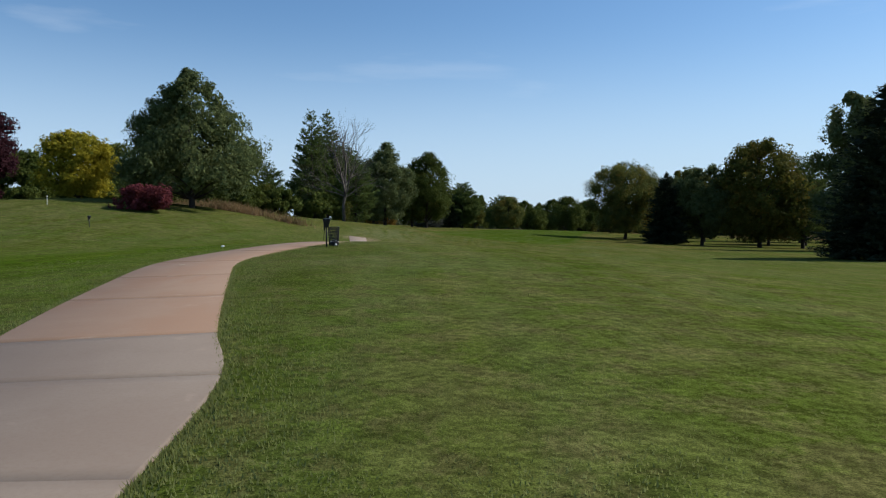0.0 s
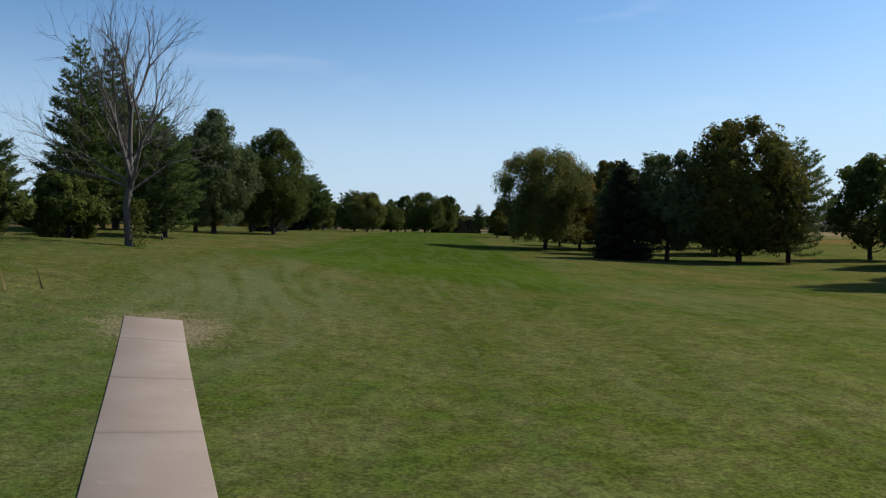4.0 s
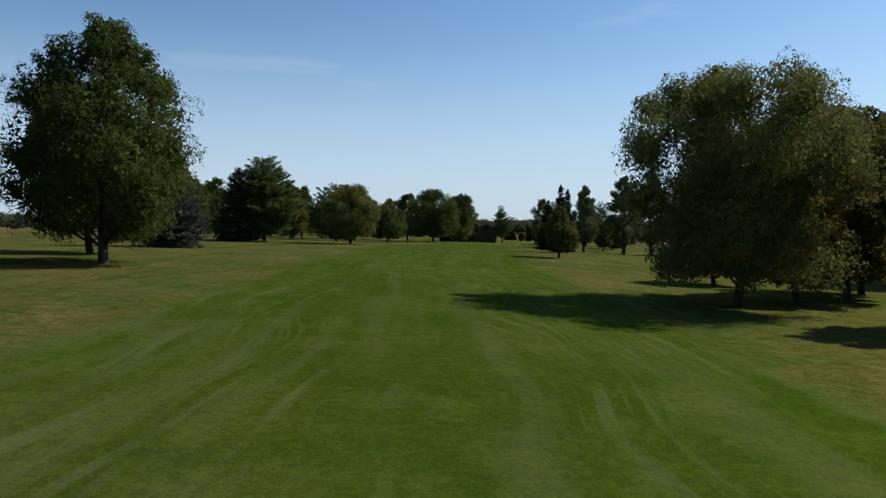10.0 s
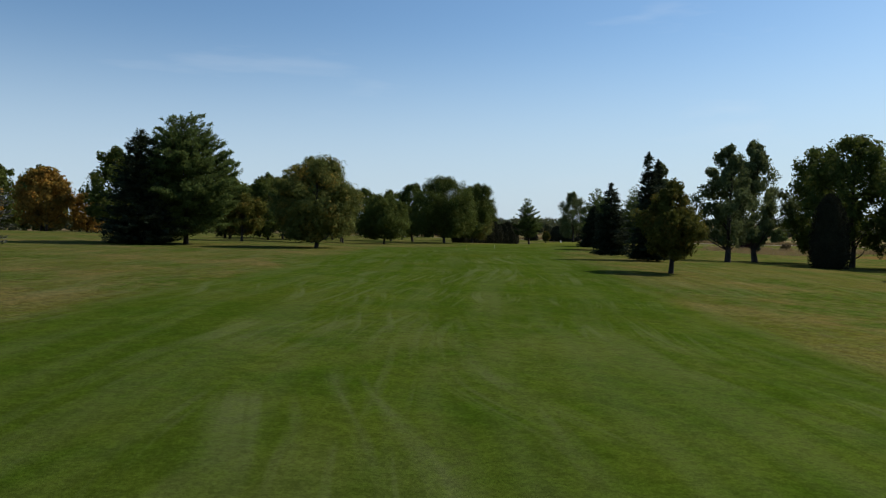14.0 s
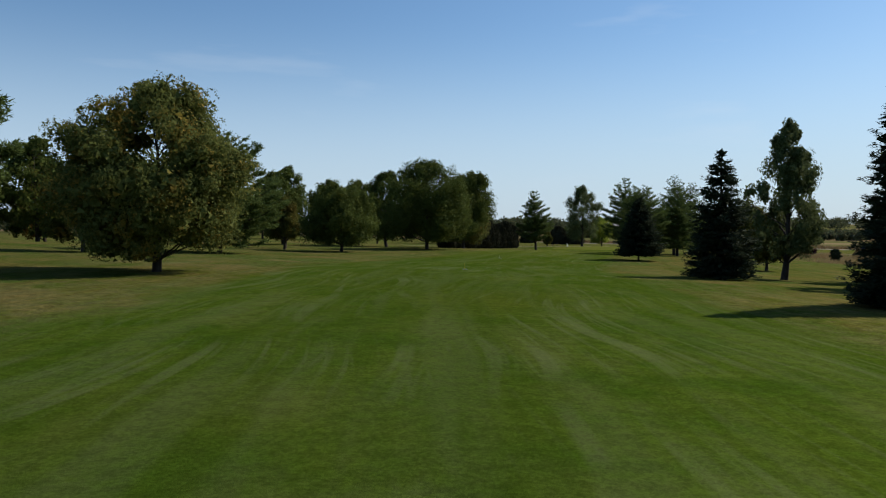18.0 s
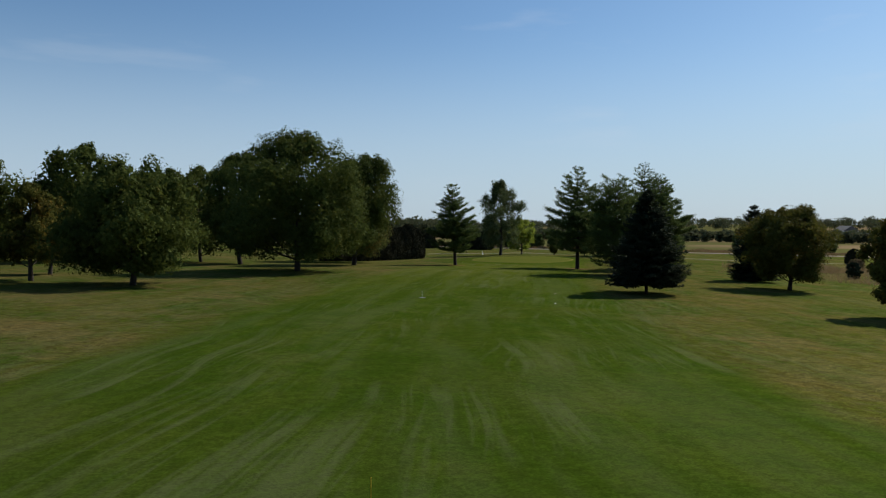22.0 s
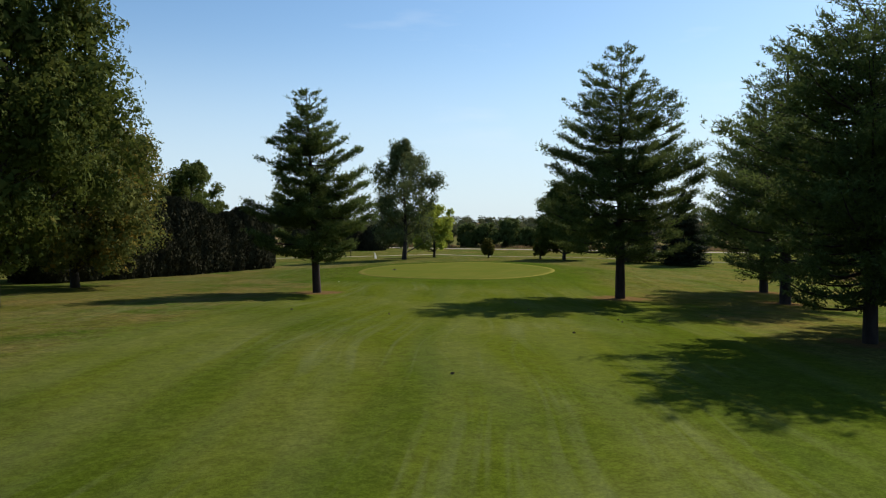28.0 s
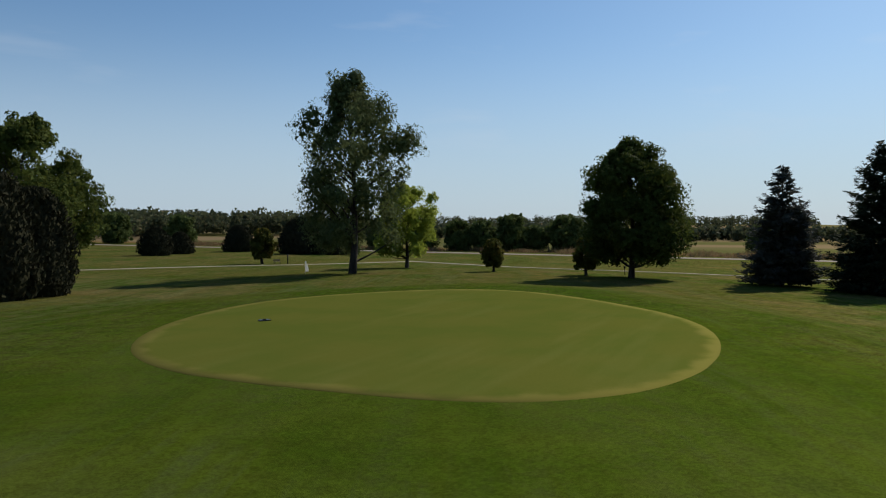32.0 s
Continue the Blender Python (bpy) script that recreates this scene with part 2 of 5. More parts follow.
    lush = n.attr("lush")
    c = n.mix(n.maths("MULTIPLY", lush, n.ramp(tuft, 0.40, 0.62, 0.9, 0.6)), c, n.mix(n.attr("pale"), n.mix(n.ramp(mid, 0.35, 0.7), (0.056, 0.104, 0.008), (0.084, 0.126, 0.013)), n.mix(n.ramp(mid, 0.35, 0.7), (0.040, 0.074, 0.006), (0.060, 0.092, 0.010))))
    # tufts and blades: light tips over dark feet
    deep = n.maths("SUBTRACT", 1.0, n.maths("MULTIPLY", fw, 0.45))
    c = n.mix(deep, c, n.mix(1.0, c, n.ramp(tuft, 0.38, 0.62, 1.22, 0.70), "MULTIPLY"))
    c = n.mix(deep, c, n.mix(1.0, c, n.ramp(fine, 0.40, 0.60, 0.74, 1.24), "MULTIPLY"))
    c = n.mix(n.maths("MULTIPLY", deep, 0.9), c, n.mix(1.0, c, n.ramp(blade, 0.40, 0.60, 1.24, 0.62), "MULTIPLY"))
    worn = n.maths("MULTIPLY", n.attr("worn"), n.ramp(lines(0.8, 12, 30, 0.7), 0.40, 0.62, 0.15, 1.0))
    c = n.mix(n.maths("MULTIPLY", worn, 0.6), c, n.mix(n.ramp(fine, 0.4, 0.6), (0.105, 0.122, 0.055), (0.158, 0.162, 0.086)))
    ragged = n.maths("MULTIPLY", n.maths("ADD", n.maths("SUBTRACT", n.noise(1.3, 6.0, rough=0.7), 0.5), n.maths("MULTIPLY", n.maths("SUBTRACT", fine, 0.5), 0.7)), 1.5)
    bare = n.ramp(n.maths("ADD", n.attr("soil"), ragged), 0.35, 0.95, 0.0, 0.9)
    c = n.mix(bare, c, n.mix(n.ramp(fine, 0.35, 0.65), (0.120, 0.098, 0.060), (0.290, 0.235, 0.160)))
    needles = n.ramp(n.maths("ADD", n.attr("straw"), ragged), 0.55, 1.15, 0.0, 0.85)
    c = n.mix(needles, c, n.mix(n.ramp(fine, 0.35, 0.65), (0.092, 0.055, 0.030), (0.190, 0.112, 0.066)))
    meadow = n.ramp(n.maths("ADD", n.attr("meadow"), n.maths("MULTIPLY", n.noise(0.2, 4.0), 0.3)), 0.45, 0.75)
    c = n.mix(meadow, c, n.mix(n.ramp(n.noise(0.25, 5.0), 0.35, 0.65), (0.175, 0.100, 0.042), (0.100, 0.094, 0.028)))
    crop_c = n.mix(n.ramp(n.noise(0.004, 2.0), 0.45, 0.55), (0.21, 0.155, 0.10), (0.11, 0.11, 0.045))
    turf(n, n.mix(n.attr("crop"), c, crop_c))
    h = n.maths("ADD", n.maths("MULTIPLY", blade, 0.6), n.maths("ADD", n.maths("MULTIPLY", fine, 0.8), tuft))
    n.bump(h, 0.6, 0.06)
    return n.mat


def green_material():
    n = Nodes("putting_green", 0.9)
    mid, fine = n.noise(0.25, 5.0), n.noise(22.0, 4.0)
    c = n.mix(n.ramp(mid, 0.35, 0.68), (0.093, 0.102, 0.023), (0.077, 0.097, 0.020))
    s = n.ramp(n.noise(0.7, 4.0, (1, 9, 1), radians(-60)), 0.5, 0.72, 0.0, 0.3)
    c = n.mix(s, c, (0.124, 0.129, 0.041))
    c = n.mix(n.ramp(fine, 0.35, 0.7, 0.0, 0.35), c, (0.059, 0.075, 0.014))
    edge = n.attr("edge")
    c = n.mix(n.ramp(n.maths("ADD", edge, n.maths("MULTIPLY", n.noise(0.6, 3.0), 0.12)), 1.0, 1.05, 0.0, 0.8), c, (0.146, 0.136, 0.041))
    turf(n, n.mix(1.0, c, (1.27, 1.24, 1.2), "MULTIPLY"))
    n.bump(fine, 0.2, 0.01)
    return n.mat


def concrete_material(name, warm, dim=0.80):
    n = Nodes(name, 0.85)
    info = n.tree.nodes.new("ShaderNodeObjectInfo")
    big, fine = n.noise(0.5, 5.0), n.noise(26.0, 6.0, rough=0.7)
    if warm:
        c = n.mix(n.ramp(big, 0.38, 0.66), (0.285, 0.184, 0.122), (0.320, 0.224, 0.156))
        c = n.mix(n.ramp(n.noise(0.7, 5.0, (1, 3, 1)), 0.50, 0.66, 0.0, 0.65), c, (0.290, 0.164, 0.096))
    else:
        c = n.mix(n.ramp(big, 0.38, 0.66), (0.288, 0.236, 0.194), (0.336, 0.289, 0.241))
    c = n.mix(n.maths("MULTIPLY", info.outputs["Random"], 0.3), c, (0.330, 0.258, 0.200))
    c = n.mix(n.ramp(fine, 0.42, 0.72, 0.0, 0.3), c, (0.230, 0.168, 0.125))
    c = n.mix(n.ramp(n.noise(2.2, 6.0), 0.64, 0.74, 0.0, 0.4), c, (0.416, 0.350, 0.286))
    n.colour(n.mix(1.0, c, (dim, dim * 0.95, dim * 0.92), "MULTIPLY"))
    n.bump(fine, 0.3, 0.006)
    return n.mat


GRASS, GREEN = grass_material(), green_material()
PATH_WARM, PATH_GREY = concrete_material("stained_concrete", True), concrete_material("grey_concrete", False)
PATH_STAIN = plain_material("pale_stain", (0.36, 0.29, 0.22), 0.9, 0, 0.2)
PATH_WORN = concrete_material("worn_concrete", False, 0.60)
PATH_PALE = plain_material("sandy_concrete", (0.28, 0.25, 0.17), 0.9, 0, 0.15)
ROAD = concrete_material("road_concrete", False)
BARK = bark_material("dark_bark", (0.022, 0.017, 0.014), (0.055, 0.044, 0.036))
BARK_GREY = bark_material("grey_bark", (0.055, 0.046, 0.040), (0.15, 0.13, 0.115))
BARK_PINE = bark_material("pine_bark", (0.020, 0.014, 0.012), (0.050, 0.036, 0.030))
L_MAPLE = leaf_material("maple_leaves", (0.038, 0.058, 0.012), (0.098, 0.122, 0.027), (0.125, 0.112, 0.022), 0.83)
L_SILVER = leaf_material("silver_maple_leaves", (0.052, 0.076, 0.026), (0.132, 0.156, 0.062))
L_WILLOW = leaf_material("olive_leaves", (0.056, 0.076, 0.018), (0.160, 0.172, 0.048), (0.310, 0.200, 0.038), 0.76)
L_OLIVE = leaf_material("turning_leaves", (0.050, 0.060, 0.012), (0.125, 0.122, 0.025), (0.200, 0.124, 0.024), 0.78)
L_ORANGE = leaf_material("orange_leaves", (0.110, 0.082, 0.018), (0.260, 0.165, 0.036), (0.330, 0.170, 0.032), 0.66)
L_YELLOW = leaf_material("yellow_leaves", (0.190, 0.170, 0.016), (0.420, 0.360, 0.036), (0.090, 0.105, 0.016), 0.80)
L_LIME = leaf_material("lime_leaves", (0.150, 0.190, 0.030), (0.340, 0.390, 0.062), see=0.45)
L_RED = leaf_material("crimson_leaves", (0.080, 0.022, 0.026), (0.170, 0.044, 0.050))
L_PLUM = leaf_material("plum_leaves", (0.026, 0.010, 0.014), (0.062, 0.022, 0.028))
L_SPRUCE = leaf_material("spruce_needles", (0.021, 0.032, 0.018), (0.046, 0.060, 0.032), see=0.1, rough=0.8)
L_BLUE = leaf_material("blue_spruce_needles", (0.046, 0.052, 0.042), (0.102, 0.106, 0.090), see=0.1, rough=0.8)
L_PINE = leaf_material("pine_needles", (0.030, 0.054, 0.018), (0.125, 0.165, 0.046), see=0.28, rough=0.8)
L_YEW = leaf_material("hedge_needles", (0.023, 0.024, 0.014), (0.042, 0.042, 0.022), see=0.05, rough=0.9)
L_FAR = leaf_material("far_leaves", (0.044, 0.058, 0.030), (0.090, 0.100, 0.050), (0.120, 0.090, 0.050), 0.8)
L_ROADSIDE = leaf_material("roadside_leaves", (0.045, 0.070, 0.020), (0.105, 0.135, 0.040))
CLOTH = leaf_material("white_cloth", (0.78, 0.78, 0.76), (0.84, 0.84, 0.82), see=0.5)
L_BRUSH = leaf_material("dry_brush", (0.120, 0.072, 0.036), (0.290, 0.200, 0.105), (0.09, 0.10, 0.03), 0.7)
L_REED = leaf_material("dry_reeds", (0.150, 0.105, 0.045), (0.300, 0.220, 0.110))
L_BLADE = leaf_material("grass_blades", (0.105, 0.135, 0.028), (0.210, 0.225, 0.085), see=0.5, rough=0.9)
SOIL = plain_material("bare_soil", (0.165, 0.140, 0.092), 0.95, 0, 0.3)
BLACK = plain_material("black_plastic", (0.012, 0.013, 0.016), 0.4)
BLACK_WIRE = plain_material("black_wire", (0.018, 0.020, 0.022), 0.45)
BAG = plain_material("navy_liner", (0.020, 0.022, 0.040), 0.3)
WHITE = plain_material("white_paint", (0.78, 0.78, 0.76), 0.5, 0, 0.06)
METAL = plain_material("grey_metal", (0.30, 0.31, 0.32), 0.4, 0.7)
SLATE = plain_material("grey_plate", (0.13, 0.135, 0.125), 0.8, 0, 0.2)
WOOD = plain_material("weathered_wood", (0.20, 0.145, 0.10), 0.85, 0, 0.35)
CUT = plain_material("cut_wood", (0.34, 0.25, 0.16), 0.9, 0, 0.3)
YELLOW = plain_material("yellow_sign", (0.75, 0.50, 0.04), 0.5, 0, 0.1)
CAR_BLUE = plain_material("blue_car_paint", (0.03, 0.06, 0.26), 0.25, 0, 0.1)
GLASS = plain_material("dark_glass", (0.02, 0.025, 0.03), 0.08, 0, 0.1)
TAIL_RED = plain_material("red_lens", (0.30, 0.02, 0.02), 0.3)
TYRE = plain_material("tyre_rubber", (0.02, 0.02, 0.02), 0.9)
SIDING = plain_material("white_siding", (0.66, 0.66, 0.63), 0.7, 0, 0.1)
ROOF = plain_material("grey_shingles", (0.13, 0.125, 0.12), 0.85, 0, 0.2)


# ---- shape helpers ----
def mesh_of(name, verts, quads, material=None, smooth=False):
    """A mesh from arrays of vertices and of faces with three or four corners."""
    me = bpy.data.meshes.new(name)
    verts = np.asarray(verts, dtype=np.float32)
    faces = np.asarray(quads, dtype=np.int32)
    count, corners = faces.shape
    me.vertices.add(len(verts))
    me.vertices.foreach_set("co", verts.ravel())
    me.loops.add(count * corners)
    me.loops.foreach_set("vertex_index", faces.ravel())
    me.polygons.add(count)
    me.polygons.foreach_set("loop_start", np.arange(0, count * corners, corners, dtype=np.int32))
    if smooth:
        me.polygons.foreach_set("use_smooth", np.ones(count, dtype=bool))
    me.update(calc_edges=True)
    if material:
        me.materials.append(material)
    return me


def part(name, shape, material, parent, label=""):
    """One mesh object under a thing or a part, from a bmesh or a mesh."""
    me = shape
    if isinstance(shape, bmesh.types.BMesh):
        me = bpy.data.meshes.new(name)
        shape.to_mesh(me)
        shape.free()
    if material and not me.materials:
        me.materials.append(material)
    ob = new(name, me)
    ob.parent = parent
    return tagged(ob, label)


def thing(name, x, y, label, category, group="", turn=0.0, sink=0.0, kind=""):
    ob = new(name)
    ob.empty_display_size = 0.3
    ob.location = (x, y, land(x, y) - sink)
    ob.rotation_euler = (0, 0, radians(turn))
    return tagged(ob, label, category, group, kind)


def tube(pts, radii, sides=6):
    """A tapered tube along points."""
    pts, radii = np.asarray(pts, float), np.asarray(radii, float)
    k = len(pts)
    way = np.gradient(pts, axis=0)
    way /= np.linalg.norm(way, axis=1)[:, None] + 1e-9
    ref = np.array([1.0, 0.13, 0.07]) if abs(way[0, 0]) < 0.8 else np.array([0.1, 1.0, 0.1])
    u = np.cross(way, ref)
    u /= np.linalg.norm(u, axis=1)[:, None]
    v = np.cross(way, u)
    a = np.linspace(0, 2 * np.pi, sides, endpoint=False)
    ring = np.cos(a)[None, :, None] * u[:, None] + np.sin(a)[None, :, None] * v[:, None]
    verts = (pts[:, None] + radii[:, None, None] * ring).reshape(-1, 3)
    i, j = np.meshgrid(np.arange(k - 1), np.arange(sides), indexing="ij")
    n = (j + 1) % sides
    quads = np.stack([i * sides + j, i * sides + n, (i + 1) * sides + n, (i + 1) * sides + j], -1).reshape(-1, 4)
    return verts, quads


def joined(pieces):
    """Pieces in one; if any holds triangles, the quads are cut in two."""
    three = any(q.shape[1] == 3 for v, q in pieces)
    verts, quads, start = [], [], 0
    for v, q in pieces:
        if three and q.shape[1] == 4:
            q = np.concatenate([q[:, :3], q[:, [0, 2, 3]]])
        verts.append(v), quads.append(q + start)
        start += len(v)
    return np.concatenate(verts), np.concatenate(quads)


def cards(rng, centre, along, across, size, slim=0.5):
    """Pointed leaves: one per centre, by its long and its short way."""
    n = len(centre)
    s = (size * (0.7 + 0.6 * rng.random(n)))[:, None]
    verts = np.stack([centre - along * s * 0.75 - across * s * slim, centre - along * s * 0.75 + across * s * slim, centre + along * s], 1).reshape(-1, 3)
    return verts, np.arange(3 * n).reshape(-1, 3)


def unit(v):
    return v / (np.linalg.norm(v, axis=-1, keepdims=True) + 1e-9)


def box(bm, cx, cy, cz, sx, sy, sz, m=None):
    made = bmesh.ops.create_cube(bm, size=1.0)["verts"]
    bmesh.ops.scale(bm, vec=(sx, sy, sz), verts=made)
    bmesh.ops.translate(bm, vec=(cx, cy, cz), verts=made)
    if m is not None:
        bmesh.ops.transform(bm, matrix=m, verts=made)
    return made


def rounded_box(sx, sy, sz, cz, bevel=0.02, cx=0.0, cy=0.0):
    bm = bmesh.new()
    box(bm, cx, cy, cz, sx, sy, sz)
    bmesh.ops.bevel(bm, geom=bm.edges[:], offset=bevel, segments=2, affect="EDGES")
    return bm


def lathe(profile, sides=16, cap=True):
    """A turned shape from (radius, height) pairs."""
    a = np.linspace(0, 2 * np.pi, sides, endpoint=False)
    bm = bmesh.new()
    rings = [[bm.verts.new((r * math.cos(t), r * math.sin(t), z)) for t in a] for r, z in profile]
    for low, high in zip(rings, rings[1:]):
        for k in range(sides):
            bm.faces.new((low[k], low[(k + 1) % sides], high[(k + 1) % sides], high[k]))
    if cap:
        bm.faces.new(rings[-1])
        bm.faces.new(rings[0][::-1])
    for face in bm.faces:
        face.smooth = len(face.verts) == 4
    return bm


# ---- the land: a tilted plain with soft rises ----
RISES = [(-46, 88, 30), (-17, 118, 26), (85, 185, 60), (70, 320, 60), (25, 380, 70), (120, 440, 60), (150, 500, 22), (190, 530, 50), (-8, 86, 16), (20, 240, 60), (-18, 212, 40), (85, 455, 45), (-3, 30, 18), (-2, 4, 16), (-60, 230, 80), (70, 500, 60), (-36, 168, 36), (-60, 400, 110), (35, 560, 60)]
LIFTS = [-2.964, -1.659, -0.921, 5.48, 2.389, -0.771, 2.147, 0.361, 1.745, 1.094, 1.767, -0.738, 1.295, -0.061, 0.457, 1.773, 0.741, 3.132, 0.787, 2.784, 5.719, 3.273]


GREEN_AT, GREEN_A, GREEN_B = np.array([153.4, 504.9]), 17.2, 13.6
GREEN_WAY = np.array([0.5435, 0.8394])


def green_ring(x, y):
    """0 in the middle of the putting green, 1 at its edge."""
    p = np.stack([np.asarray(x, float), np.asarray(y, float)], -1) - GREEN_AT
    along, across = p @ GREEN_WAY, p @ np.array([GREEN_WAY[1], -GREEN_WAY[0]])
    t = np.arctan2(across / GREEN_B, along / GREEN_A)
    return np.hypot(along / GREEN_A, across / GREEN_B) / (1 + 0.035 * np.sin(3 * t + 0.6) + 0.02 * np.sin(5 * t))


def soft(x, a, b):
    t = np.clip((x - a) / (b - a), 0, 1)
    return t * t * (3 - 2 * t)


def land_at(x, y):
    x, y = np.asarray(x, float), np.asarray(y, float)
    flat = np.sqrt(1 + (x / 350) ** 2 + ((y - 250) / 450) ** 2)
    z = LIFTS[0] + LIFTS[1] * x / 100 / flat + LIFTS[2] * (y - 250) / 100 / flat
    for (a, b, s), lift in zip(RISES, LIFTS[3:]):
        z = z + lift * np.exp(-((x - a) ** 2 + (y - b) ** 2) / s**2)
    # the green lies almost level
    ring = green_ring(x, y)
    level = 1 - soft(ring, 1.0, 2.0)
    z = z * (1 - level) + level * (-4.75 + 0.004 * (x - GREEN_AT[0]))
    # low swells far off
    far = np.clip((np.hypot(x - 60, y - 300) - 650) / 900, 0, 1)
    return z + far * (9 * np.sin(x / 420 + 1.1) * np.cos(y / 510 - 0.4) + 7)


def land(x, y):
    return float(land_at(x, y))


LINE = np.array([(0, 92), (2, 105), (16, 167), (28, 221), (35, 252), (45, 289), (53, 320), (66, 358), (80, 388), (100, 424), (115, 447), (134, 474), (152, 502)], float)


def from_line(x, y):
    """How far a place is from the middle line of the hole."""
    p = np.stack([x, y], -1)
    best = np.full(x.shape, 1e9)
    for a, b in zip(LINE, LINE[1:]):
        d = b - a
        t = np.clip(((p - a) @ d) / (d @ d), 0, 1)
        best = np.minimum(best, np.linalg.norm(p - a - t[..., None] * d, axis=-1))
    return best


def line_frame(x, y):
    """Metres across and along the whole way of play, for marks that follow it."""
    way = smooth_line(np.vstack([[(-2, -60), (-6, 10), (-7, 50)], LINE, [(175, 537), (230, 615)]]), 8.0)
    near, across, along, run = np.full(x.shape, 1e18), np.zeros(x.shape), np.zeros(x.shape), 0.0
    for a, b in zip(way, way[1:]):
        d = b - a
        ln = np.hypot(*d)
        d = d / ln
        t = (x - a[0]) * d[0] + (y - a[1]) * d[1]
        side = (x - a[0]) * d[1] - (y - a[1]) * d[0]
        miss = side**2 + (t - np.clip(t, 0, ln)) ** 2
        hit = miss < near
        near, across, along = np.where(hit, miss, near), np.where(hit, side, across), np.where(hit, run + t, along)
        run += ln
    return across, along


def smooth_line(points, step):
    """Evenly spaced places on a soft curve through points."""
    p = np.asarray(points, float)
    out = []
    ext = np.vstack([2 * p[0] - p[1], p, 2 * p[-1] - p[-2]])
    for a, b, c, d in zip(ext, ext[1:], ext[2:], ext[3:]):
        for t in np.linspace(0, 1, 24, endpoint=False):
            out.append(0.5 * (2 * b + (c - a) * t + (2 * a - 5 * b + 4 * c - d) * t**2 + (3 * b - a - 3 * c + d) * t**3))
    out = np.array(out + [p[-1]])
    s = np.concatenate([[0], np.cumsum(np.linalg.norm(np.diff(out, axis=0), axis=1))])
    grid = np.linspace(0, s[-1], max(2, int(round(s[-1] / step)) + 1))
    return np.column_stack([np.interp(grid, s, out[:, k]) for k in (0, 1)])


CART = [(-1.6, -12), (-2.4, -5), (-2.9, 1), (-3.2, 4.3), (-3.95, 6.6), (-4.85, 9.8), (-5.7, 13.1), (-6.5, 16.5), (-6.72, 18.7), (-6.4, 21.2), (-5.65, 25.2), (-4.95, 29), (-4.15, 35.6), (-3.98, 40), (-4.2, 44.5), (-4.62, 50.5), (-5.5, 56.5), (-6.6, 61.5), (-8.3, 73), (-10.5, 88.8)]


